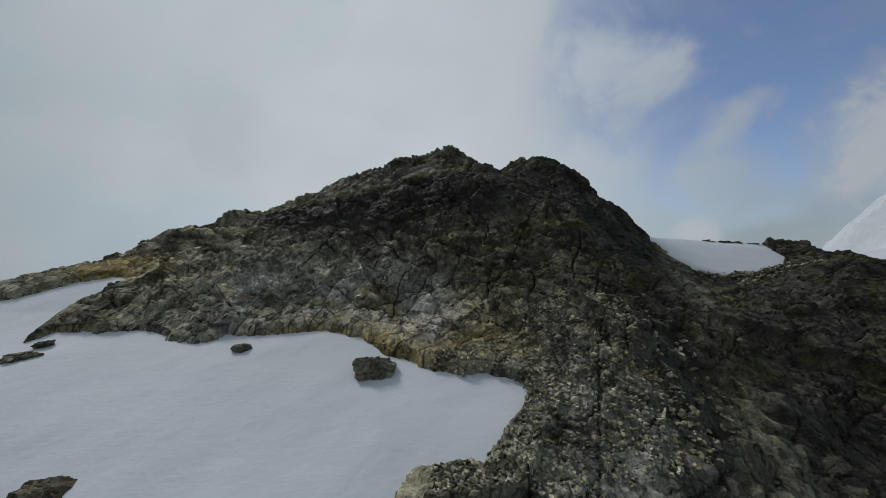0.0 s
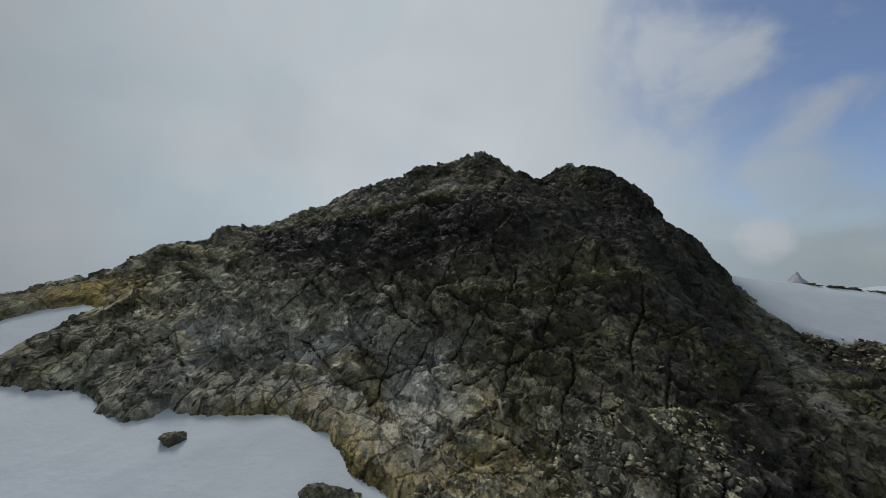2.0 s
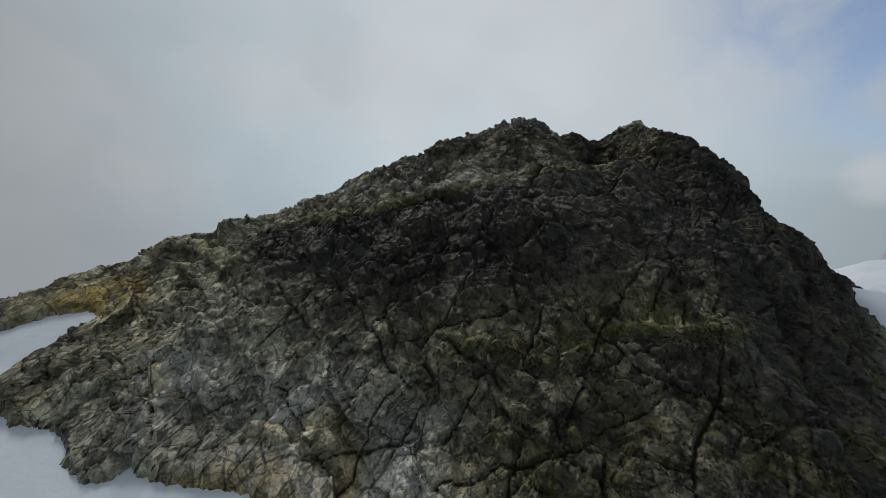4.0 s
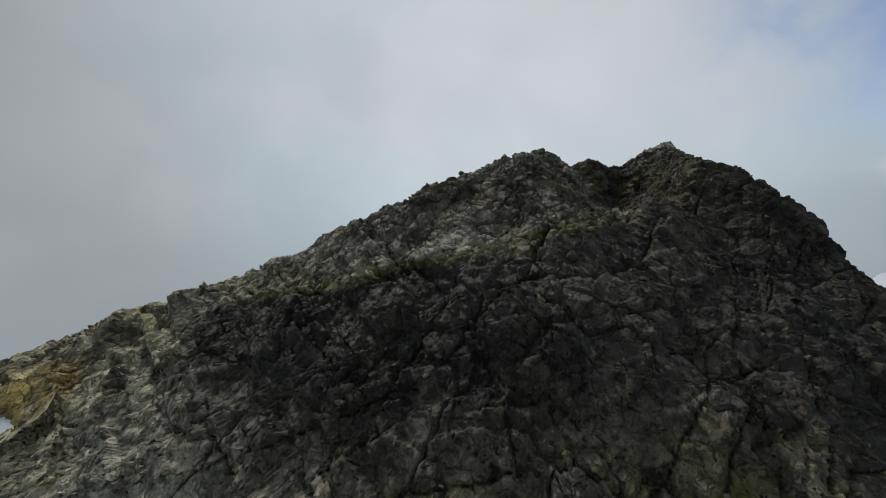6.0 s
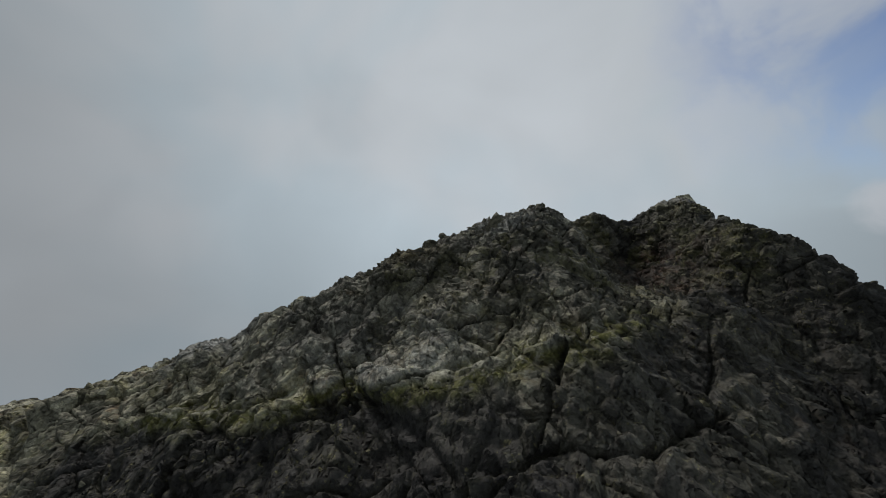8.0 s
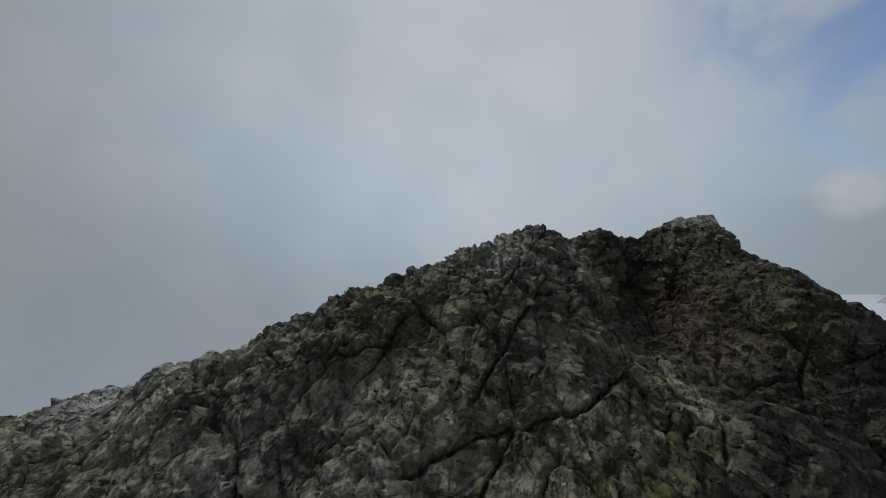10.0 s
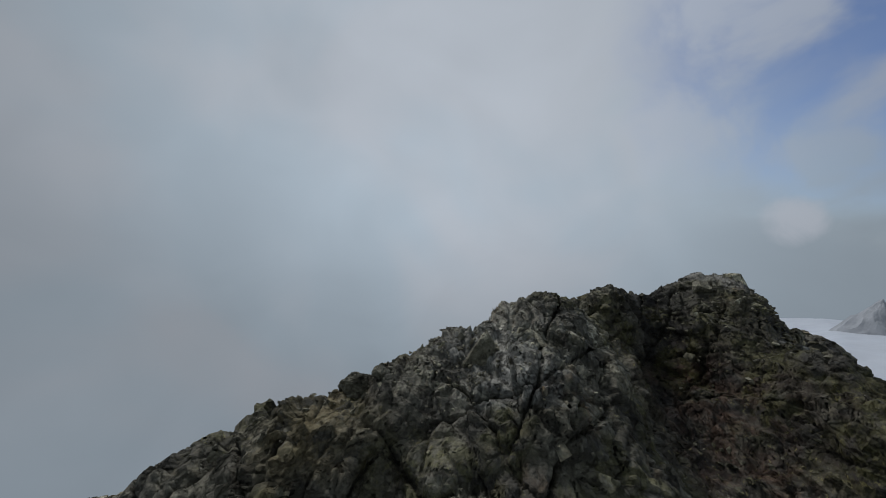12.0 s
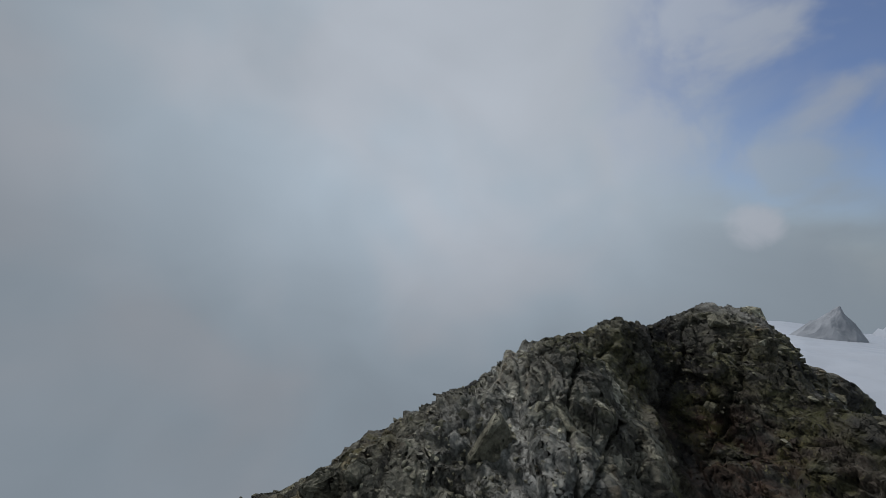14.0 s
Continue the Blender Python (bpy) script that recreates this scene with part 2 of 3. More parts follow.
def perlin(p, seed=0):
    """Value-gradient noise, about -1 to 1, at the rows of p."""
    i = np.floor(p).astype(np.int64)
    f = (p - i).astype(np.float32)
    u = f * f * f * (f * (f * 6 - 15) + 10)
    total = np.zeros(len(p), np.float32)
    for dx in (0, 1):
        wx = u[:, 0] if dx else 1 - u[:, 0]
        for dy in (0, 1):
            wy = wx * (u[:, 1] if dy else 1 - u[:, 1])
            for dz in (0, 1):
                h = hashed(i[:, 0] + dx, i[:, 1] + dy, i[:, 2] + dz, seed)
                g = ((h & 1023).astype(np.float32) / 511.5 - 1) * (f[:, 0] - dx)
                g += (((h >> 10) & 1023).astype(np.float32) / 511.5 - 1) * (f[:, 1] - dy)
                g += (((h >> 20) & 1023).astype(np.float32) / 511.5 - 1) * (f[:, 2] - dz)
                total += g * wy * (u[:, 2] if dz else 1 - u[:, 2])
    return total * 1.3


def fractal(p, octaves, seed=0, gain=0.5):
    total, amp = np.zeros(len(p), np.float32), 1.0
    for k in range(octaves):
        total += amp * perlin(p * 2.03 ** k + 17.3 * k, seed + k)
        amp *= gain
    return total


def facets(p, seed, tilt=0.9, groove=0.05, deep=0.5):
    """Broken blocks: every cell is a tilted plane of its own height; grooves run along the joints. Returns heights of about -1 to 1."""
    i = np.floor(p).astype(np.int64)
    n = len(p)
    d1, d2 = np.full(n, 9.0, np.float32), np.full(n, 9.0, np.float32)
    best, tone = np.zeros(n, np.float32), np.zeros(n, np.float32)
    for dx in (-1, 0, 1):
        for dy in (-1, 0, 1):
            for dz in (-1, 0, 1):
                cx, cy, cz = i[:, 0] + dx, i[:, 1] + dy, i[:, 2] + dz
                h = hashed(cx, cy, cz, seed)
                ox = p[:, 0] - cx - (0.1 + 0.8 * (h & 1023) / 1023.0)
                oy = p[:, 1] - cy - (0.1 + 0.8 * ((h >> 10) & 1023) / 1023.0)
                oz = p[:, 2] - cz - (0.1 + 0.8 * ((h >> 20) & 1023) / 1023.0)
                d = (ox * ox + oy * oy + oz * oz).astype(np.float32)
                nearer = d < d1
                d2 = np.where(nearer, d1, np.minimum(d2, d))
                g = (h * 2654435761) & 0xFFFFFFFF
                height = (g & 255) / 127.5 - 1 + tilt * (((g >> 8 & 255) / 127.5 - 1) * ox + ((g >> 16 & 255) / 127.5 - 1) * oy + ((g >> 24 & 255) / 127.5 - 1) * oz)
                best = np.where(nearer, height.astype(np.float32), best)
                tone = np.where(nearer, ((g >> 4) & 255).astype(np.float32) / 255, tone)
                d1 = np.where(nearer, d, d1)
    joint = np.clip((np.sqrt(d2) - np.sqrt(d1)) / groove, 0, 1)
    joint = joint * joint * (3 - 2 * joint)
    return best * 0.6 * joint - deep * (1 - joint), tone


def joints(p, normal, spacing, seed, width):
    """One family of parallel open joints: slabs stepped against each other, and cracks that come and go between them."""
    n = np.array(Vector(normal).normalized(), np.float32)
    u = p @ n / spacing + 0.45 * fractal(p * 0.10, 3, seed)
    cell = np.floor(u)
    f = (u - cell) * spacing
    shelf = (hashed(cell.astype(np.int64), 0 * cell.astype(np.int64), 0 * cell.astype(np.int64), seed) & 255) / 127.5 - 1
    q = p * 0.11
    q[:, 0] += 13.7 * np.round(u)
    there = smooth(-0.05, 0.22, perlin(q, seed + 3))
    edge = np.minimum(f, spacing - f)
    crack = there * np.clip(1 - edge / width, 0, 1)
    return shelf * smooth(0, 2.5 * width, edge), crack


def smooth(a, b, v):
    """0 below a, 1 above b, and an even rise between."""
    u = np.clip((v - a) / (b - a), 0, 1)
    return u * u * (3 - 2 * u)


def bell(v, middle, width):
    return np.exp(-((v - middle) / width) ** 2)


# ---- the mountain's form: cross-sections from the foot over the crest ----
SECTION_X, SECTION_Z = [], []
SECTION_Y = (18, 27, 34, 40, 46, 52, 58, 64, 70, 76, 82, 87, 92, 97, 102, 108, 122, 145)


def section(x, *heights):
    SECTION_X.append(x)
    SECTION_Z.append(heights)


section(-110, -10.9, -7.2, -4.3, -1.9, -0.1, 1, 1.6, 1.9, 3.7, 6, 6.9, 4.7, 0.3, -5.3, -10.7, -16.4, -28.3, -47.5)
section(-80, -8.8, -3.6, 0.6, 4.4, 8.3, 11.4, 12, 11.2, 13.7, 15.6, 15.3, 11.5, 6.6, 1.7, -2.9, -7.8, -18.1, -34.5)
section(-62, -7.4, -1.3, 3.5, 7.8, 12.3, 17.6, 18.7, 19.5, 20.5, 20.9, 19.1, 15.2, 10.5, 6, 1.9, -2.4, -11.7, -26.5)
section(-48, -6.2, 0.7, 5.8, 10, 13.7, 16.1, 19.5, 25.2, 24.5, 24.1, 21.5, 18.2, 14, 9.8, 6.1, 2.3, -6.2, -19.9)
section(-38, -4.9, 1.7, 6.9, 11.4, 15.2, 17.2, 21.4, 26.4, 27.1, 28, 24.6, 20.9, 16.8, 13, 9.8, 6.4, -1.3, -13.8)
section(-29, -3.4, 2.5, 7, 10.4, 14.6, 19.1, 23.7, 26.9, 30.3, 31.5, 28.1, 23.7, 19.9, 16.7, 14, 11.1, 4.5, -6.4)
section(-21, -1.8, 2.9, 6.6, 9.6, 15.9, 21.2, 25.1, 28.3, 32.7, 34.6, 29.7, 26.9, 23.7, 21.1, 18.8, 16.2, 10.5, 1.1)
section(-14, -0.3, 3.2, 6.2, 9.9, 13.9, 21.6, 26.4, 29.2, 34.1, 37.3, 38.2, 31.2, 28.4, 26.3, 23.9, 21.3, 16, 7.5)
section(-8, 0.9, 3.7, 6, 9, 14.8, 23.1, 27.7, 29.2, 33.5, 40.2, 41.3, 39.2, 36.7, 31.9, 28.7, 26.1, 20.7, 11.9)
section(-3, 0.9, 3.6, 7, 10.2, 15, 22.3, 28, 32, 36.2, 38.5, 42.1, 43.8, 39.6, 35.9, 33.5, 30.7, 24.6, 14.9)
section(2, 0.6, 4.2, 6.8, 11.8, 16.7, 22.8, 29.3, 32.6, 34.9, 39.9, 43.8, 43.7, 45.3, 41.5, 38.4, 35.6, 28.6, 17.7)
section(7, -0.4, 4, 7.2, 13.1, 18.8, 22.7, 29.8, 33.5, 35.8, 37.7, 40.1, 42.6, 43.8, 43.6, 43.1, 40.3, 33.5, 20.9)
section(11, -1.6, 4.6, 9.7, 14.2, 17.3, 20.2, 29.2, 31.9, 33.7, 36.1, 36.3, 36, 38.5, 40.9, 44.7, 41.8, 35.6, 23.2)
section(15, -2.8, 4.5, 10.1, 13.8, 16.5, 22.3, 27.2, 30.3, 33.6, 36.2, 35.7, 35, 35.3, 37, 42.6, 43.3, 35.5, 24.6)
section(19, -4.1, 3.6, 9.5, 13.1, 16.6, 21.5, 25.6, 28.9, 31.6, 34.6, 35.5, 36.1, 37.9, 41.8, 43.9, 45.5, 35.5, 25.8)
section(23, -5.4, 1.7, 7.1, 11, 14.7, 18.7, 23.2, 27.9, 31.6, 31.8, 35.6, 41.5, 43.4, 43.2, 46.3, 46.1, 38, 27.3)
section(28, -7, -0.8, 4.1, 8.1, 11.6, 14.7, 19, 25.5, 27.7, 30.5, 37, 39.4, 38.4, 39, 41.1, 42.4, 38, 28.1)
section(35, -9, -3.4, 0.9, 5.5, 9.1, 11.3, 13.5, 17.2, 23.1, 28.5, 30.7, 32.3, 31.1, 33.7, 37.4, 39.6, 34.9, 26.5)
section(44, -11.4, -5.3, -0.4, 4.4, 8.7, 11.4, 11.8, 13.5, 16.8, 19.3, 21, 22.7, 24.6, 26.8, 28.8, 29, 27, 21.9)
section(56, -13.9, -6.8, -1.1, 4.4, 10.3, 15.2, 14.1, 13.9, 13.9, 14.5, 14.2, 15.4, 17.3, 18.8, 18.9, 18.5, 17.1, 14.3)
section(68, -15.6, -8.1, -1.9, 3.6, 8.9, 12.5, 13.7, 14.5, 16.5, 19.2, 13.6, 10.3, 9.9, 10.2, 10.4, 10, 8.5, 6.2)
section(82, -16.9, -9.5, -3.6, 1.5, 6.2, 9.5, 11.4, 12.6, 14.2, 14.2, 10.4, 6.5, 4, 2.7, 2.2, 1.6, -0.1, -2.7)
section(115, -19.8, -13.3, -8.4, -4.5, -1, 2.6, 5.4, 6.7, 5.9, 3.3, -0.3, -4.6, -9.4, -13.6, -16.4, -18, -20.5, -24.2)


def weights(stations, v):
    """Smooth (cubic) weights of the stations at each v."""
    s, n = np.array(stations, float), len(stations)
    v = np.clip(v, s[0], s[-1])
    slope = np.zeros((n, n))
    for i in range(n):
        a, b = max(i - 1, 0), min(i + 1, n - 1)
        slope[i, b] += 1 / (s[b] - s[a])
        slope[i, a] -= 1 / (s[b] - s[a])
    i = np.clip(np.searchsorted(s, v) - 1, 0, n - 2)
    h = s[i + 1] - s[i]
    u = (v - s[i]) / h
    unit = np.eye(n)
    return ((2 * u ** 3 - 3 * u ** 2 + 1)[:, None] * unit[i] + ((u ** 3 - 2 * u ** 2 + u) * h)[:, None] * slope[i]
            + (3 * u ** 2 - 2 * u ** 3)[:, None] * unit[i + 1] + ((u ** 3 - u ** 2) * h)[:, None] * slope[i + 1])


def form(xs, ys):
    """Heights of the bare form over the grid xs, ys."""
    z = weights(SECTION_X, xs) @ np.array(SECTION_Z) @ weights(SECTION_Y, ys).T
    out_x = np.maximum(0, np.abs(xs - 2.5) - 112.5)[:, None]
    out_y = (np.maximum(0, ys - 145) + 0.55 * np.maximum(0, 18 - ys))[None, :]
    return z - 0.5 * out_x - 0.8 * out_y


# ---- where the snow lies below the face ----
SNOW_EDGE = [(-5.0, 22.9), (-3.9, 23.9), (-3.0, 24.9), (-0.7, 25.0), (1.3, 25.1), (2.9, 26.6), (4.1, 28.7), (6.3, 31.2), (5.9, 32.7), (4.8, 33.1), (2.6, 34.1), (0.7, 33.8), (-0.8, 34.5), (-3.0, 34.6), (-4.6, 35.8), (-6.4, 36.5), (-7.7, 37.4), (-9.9, 39.7), (-12.6, 40.8), (-15.8, 41.0), (-18.9, 40.7), (-21.2, 40.3), (-23.3, 40.1), (-25.0, 40.9), (-25.6, 39.9), (-27.3, 39.2), (-29.5, 39.3), (-33.0, 41.1), (-35.4, 41.7), (-40.4, 41.6), (-45.1, 41.7), (-46.5, 40.1), (-47.9, 43.8), (-48.0, 47.3), (-46.9, 50.1), (-45.3, 52.9), (-48.8, 53.2), (-53.2, 51.8), (-56.6, 49.8), (-59.5, 48.4)]
SNOW_EDGE = [(-110, -95), (-14, -95), (-9, 0), (-6, 16)] + SNOW_EDGE + [(-75, 43), (-110, 38)]


def snow_top(x, y):
    return -8.0 - 0.025 * x + 0.425 * y + 0.15 * np.maximum(0, y - 46)


COL_EDGE = [(39, 95), (40, 82), (42.5, 70), (44.5, 66.5), (49, 64), (53, 62), (58, 63.5), (62, 67), (65.5, 71), (67, 78), (66, 95)]


def col_top(x, y):
    return 21.3 - 0.11 * (x - 44) - 0.55 * np.maximum(0, 77.5 - y) - 0.35 * np.maximum(0, y - 77.5) - 0.5 * bell(y, 77.5, 2.0)


def past_snow(x, y, outline=SNOW_EDGE):
    """Metres beyond the edge of the snow (below zero on the snow)."""
    best, inside = np.full(len(x), 1e9), np.zeros(len(x), bool)
    for (ax, ay), (bx, by) in zip(outline, outline[1:] + outline[:1]):
        dx, dy = bx - ax, by - ay
        u = np.clip(((x - ax) * dx + (y - ay) * dy) / (dx * dx + dy * dy), 0, 1)
        best = np.minimum(best, (x - ax - u * dx) ** 2 + (y - ay - u * dy) ** 2)
        if dy:
            inside ^= ((ay > y) != (by > y)) & (x < dx * (y - ay) / dy + ax)
    q = np.stack([x, y, 0 * x], 1)
    ragged = 0.55 * perlin(q * 0.36, 57) + 0.32 * perlin(q * 0.95, 58) + 0.12 * perlin(q * 2.3, 59)
    return np.where(inside, -1, 1) * np.sqrt(best) + ragged


def spaced(*legs):
    """Grid lines: legs of (start, end, step)."""
    return np.concatenate([np.arange(a, b - 1e-6, s) for a, b, s in legs])


def grid_mesh(name, points, nx, ny, smooth_shade=True):
    k = np.arange(nx * ny).reshape(nx, ny)
    quads = np.stack([k[:-1, :-1], k[1:, :-1], k[1:, 1:], k[:-1, 1:]], -1).reshape(-1, 4)
    me = bpy.data.meshes.new(name)
    me.vertices.add(len(points))
    me.vertices.foreach_set("co", np.ascontiguousarray(points, np.float32).ravel())
    me.loops.add(quads.size)
    me.loops.foreach_set("vertex_index", quads.ravel().astype(np.int32))
    me.polygons.add(len(quads))
    me.polygons.foreach_set("loop_start", np.arange(0, quads.size, 4, dtype=np.int32))
    me.polygons.foreach_set("use_smooth", np.full(len(quads), smooth_shade))
    me.update(calc_edges=True)
    return me


def store(me, name, values):
    a = me.attributes.new(name, "FLOAT", "POINT")
    a.data.foreach_set("value", np.ascontiguousarray(values, np.float32))


def bedded(p):
    """Into the rock's own axes: beds dip to the right and away."""
    m = np.array(Euler((radians(25), radians(-30), radians(20))).to_matrix(), np.float32)
    return p @ m.T


FINE = 0.115
SURFACE = {}


def ledge_height(x):
    """Height of the long ledge under the upper slabs."""
    return np.interp(x, (-34, -24, -16, -9, -4, 0.4, 7, 12.7, 16), (26.3, 28.5, 30.1, 31.6, 32.7, 33.7, 35.1, 35.6, 36.2))


def bench_height(x):
    """Height of the grassy bench lower on the face."""
    return np.interp(x, (-6, -2.4, 5.7, 9, 14, 19, 24), (20.6, 20.3, 20.0, 20.2, 21.8, 21.9, 21.2))


def cleft_run(x, y):
    """Metres to the side of the dark cleft in the flank."""
    return x - (24.5 + 0.19 * (y - 42))


def make_mountain():
    f = FINE
    xs = spaced((-135, -80, 1.2), (-80, -45, f * 3), (-45, -25, f * 1.7), (-25, 32, f), (32, 48, f * 2), (48, 80, f * 4), (80, 135, 1.5))
    ys = spaced((-90, 0, 2.5), (0, 20, f * 5), (20, 34, f * 2), (34, 56, f * 1.4), (56, 92, f), (92, 109, f * 1.2), (109, 125, 0.8), (125, 170, 2.5))
    z = form(xs, ys)
    gx, gy = np.gradient(z, xs, axis=0), np.gradient(z, ys, axis=1)
    x, y = np.meshgrid(xs, ys, indexing="ij")
    p = np.stack([x.ravel(), y.ravel(), z.ravel()], 1).astype(np.float32)
    nrm = np.stack([-gx.ravel(), -gy.ravel(), np.ones(gx.size)], 1).astype(np.float32)
    nrm /= np.linalg.norm(nrm, axis=1)[:, None]
    warp = np.stack([fractal(p * 0.2, 2, 31), fractal(p * 0.2, 2, 35), fractal(p * 0.2, 2, 39)], 1)
    jag = np.stack([perlin(p * 0.9, 131) + 0.5 * perlin(p * 2.1, 132), perlin(p * 0.9, 133) + 0.5 * perlin(p * 2.1, 134), perlin(p * 0.9, 135) + 0.5 * perlin(p * 2.1, 136)], 1)
    b = bedded(p) + 0.3 * warp + 0.11 * jag
    # tall leaning joints split the upper slabs and the flank, beds the middle of the face
    c = p + 0.25 * warp + 0.11 * jag
    c[:, 0] += 0.32 * c[:, 2] * (p[:, 0] < 16) - 0.2 * c[:, 2] * (p[:, 0] >= 16)
    slabs = smooth(31, 35, p[:, 2]) * (p[:, 0] < 14)
    ribs = np.maximum(slabs, 0.8 * smooth(13, 19, p[:, 0]) * smooth(36, 42, p[:, 1]))
    size = lambda *v: np.array(v, np.float32)
    huge, t1 = facets(b * size(0.10, 0.13, 0.16), 3, 1.5, 0.10, 0.2)
    large, t2 = facets(b * size(0.24, 0.30, 0.40), 5, 1.7, 0.07, 0.5)
    pillar, t3 = facets(c * size(0.42, 0.14, 0.17), 15, 1.2, 0.08, 0.8)
    medium, t4 = facets(b * size(0.75, 0.9, 1.2), 7, 2.2, 0.08, 0.5)
    lift = (0.95 - 0.45 * slabs) * huge + 0.50 * (1 - 0.6 * ribs) * large + 0.30 * ribs * pillar + 0.19 * medium
    tone = 0.2 * t1 + 0.35 * t2 * (1 - ribs) + 0.35 * t3 * ribs + 0.25 * t4
    near = (p[:, 1] > 36) & (np.abs(p[:, 0] + 2) < 34)
    little, t5 = facets(b[near] * size(1.7, 2.1, 2.9), 9, 2.2, 0.13, 0.5)
    lift[near] += 0.06 * little
    tone[near] += 0.2 * t5
    tone[~near] += 0.1
    # long joints: steep ones leaning to the right, gentler ones that climb with them, and some that cut across
    frayed = p + 0.16 * jag
    steep_step, steep_crack = joints(frayed, (0.85, -0.10, -0.40), 2.3, 101, 0.16)
    cross_step, cross_crack = joints(frayed, (-0.42, 0.35, 0.84), 3.2, 111, 0.17)
    slant_step, slant_crack = joints(frayed, (0.55, 0.30, 0.70), 4.3, 121, 0.15)
    cracked = np.maximum.reduce([steep_crack, cross_crack, slant_crack])
    lift += 0.17 * steep_step + 0.20 * cross_step + 0.15 * slant_step - 0.5 * cracked
    # upright ribs below the crest
    comb = np.where(near, bell(p[:, 0], 0, 6) * smooth(41, 42.5, p[:, 2]) * (p[:, 1] < 94), 0)
    some = comb > 0.05
    tine, _ = facets(c[some] * size(1.0, 0.3, 0.16), 17, 1.0, 0.10, 0.9)
    lift[some] += 0.30 * comb[some] * tine
    # the long ledge under the upper slabs, and stepped beds in the wall below it
    sway = fractal(p * 0.11, 3, 41)
    edge = ledge_height(p[:, 0]) + 0.4 * sway
    along = smooth(-34, -28, p[:, 0]) * (1 - smooth(10, 15, p[:, 0]))
    below = p[:, 2] - edge
    lift += 0.75 * along * (1 - smooth(-0.35, 0.15, below)) * smooth(-5, -0.5, below)
    step = (below + 0.6 * perlin(p * 0.3, 83)) / 1.7
    step = step - np.floor(step)
    lift += 0.42 * along * smooth(0.0, 0.88, step) * (1 - smooth(0.9, 1.0, step)) * smooth(-0.1, 0.3, perlin(p * size(0.14, 0.14, 0.5), 85)) * (1 - smooth(-1.0, -0.3, below)) * smooth(-14, -11, below)
    # a grassy bench lower down, with an undercut below it
    drop = p[:, 2] - bench_height(p[:, 0]) - 0.35 * sway
    bench = smooth(-5, -1, p[:, 0]) * (1 - smooth(19, 24, p[:, 0])) * smooth(44, 46, p[:, 1]) * (1 - smooth(55, 57, p[:, 1]))
    lift += bench * (0.55 * (1 - smooth(-0.2, 0.25, drop)) * smooth(-2.6, -0.5, drop) - 0.45 * bell(drop, -0.9, 0.35))
    # the dark cleft in the flank, and the gully under the notch
    lift -= 1.9 * bell(cleft_run(p[:, 0], p[:, 1]), 0, 1.2) * smooth(39, 43, p[:, 1]) * (1 - smooth(60, 66, p[:, 1]))
    lift += 0.5 * fractal(p * 0.09, 2, 11) + 0.025 * fractal(p * 1.1, 3, 21, 0.6)
    by_snow = (1 - smooth(34, 42, p[:, 1])) * (1 - smooth(6, 12, p[:, 0]))
    lift = lift * (1 - 0.4 * by_snow) 
    lift -= lift[near].mean() + 0.12
    p += nrm * lift[:, None]
    # the rock stands a little cliff over the snow, and dips under it
    low = (p[:, 1] < 60) & (p[:, 0] < 14)
    reach, top = past_snow(p[low, 0], p[low, 1]), snow_top(p[low, 0], p[low, 1])
    over = top + (0.75 + 0.5 * sway[low]) * smooth(0.0, 0.5, reach) + 0.25 * np.minimum(reach, 3)
    under = top - 0.15 - 0.8 * smooth(0.0, 1.5, -reach)
    zl = p[low, 2]
    p[low, 2] = np.where(reach > 0, np.maximum(zl, np.where(reach < 3, over, -99)), np.minimum(zl, under))
    col = (np.abs(p[:, 0] - 54) < 20) & (np.abs(p[:, 1] - 78) < 20)
    reach = past_snow(p[col, 0], p[col, 1], COL_EDGE)
    p[col, 2] = np.where(reach < 0, np.minimum(p[col, 2], col_top(p[col, 0], p[col, 1]) - 0.15 - 0.5 * smooth(0, 1.5, -reach)), p[col, 2])
    SURFACE["x"], SURFACE["y"], SURFACE["z"] = xs, ys, p[:, 2].reshape(len(xs), len(ys))
    me = grid_mesh("mountain", p, len(xs), len(ys), True)
    px, py, pz = p[:, 0], p[:, 1], p[:, 2]
    wobble = fractal(p * 0.11, 3, 41)
    # black lichen over the steep middle; painted shade on the flank and in the gullies
    ledge_z = ledge_height(px) + 0.4 * wobble
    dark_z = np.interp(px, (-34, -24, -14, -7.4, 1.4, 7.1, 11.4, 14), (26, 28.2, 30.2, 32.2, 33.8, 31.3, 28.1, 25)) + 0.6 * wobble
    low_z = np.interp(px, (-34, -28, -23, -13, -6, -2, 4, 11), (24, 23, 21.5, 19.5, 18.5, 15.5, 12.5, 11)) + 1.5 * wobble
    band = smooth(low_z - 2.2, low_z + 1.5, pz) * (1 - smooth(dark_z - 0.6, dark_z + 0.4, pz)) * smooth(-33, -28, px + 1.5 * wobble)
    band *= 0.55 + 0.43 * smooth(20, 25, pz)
    # flank darkened in its colour, as the side turned from the sun
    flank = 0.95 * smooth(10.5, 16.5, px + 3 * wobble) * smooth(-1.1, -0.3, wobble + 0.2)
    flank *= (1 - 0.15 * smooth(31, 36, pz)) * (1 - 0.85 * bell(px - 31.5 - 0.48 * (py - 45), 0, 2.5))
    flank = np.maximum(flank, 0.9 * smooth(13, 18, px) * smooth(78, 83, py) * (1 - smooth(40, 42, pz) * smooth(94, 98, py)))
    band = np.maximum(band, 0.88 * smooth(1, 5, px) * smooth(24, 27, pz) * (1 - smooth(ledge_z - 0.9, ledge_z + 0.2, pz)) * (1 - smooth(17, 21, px)))
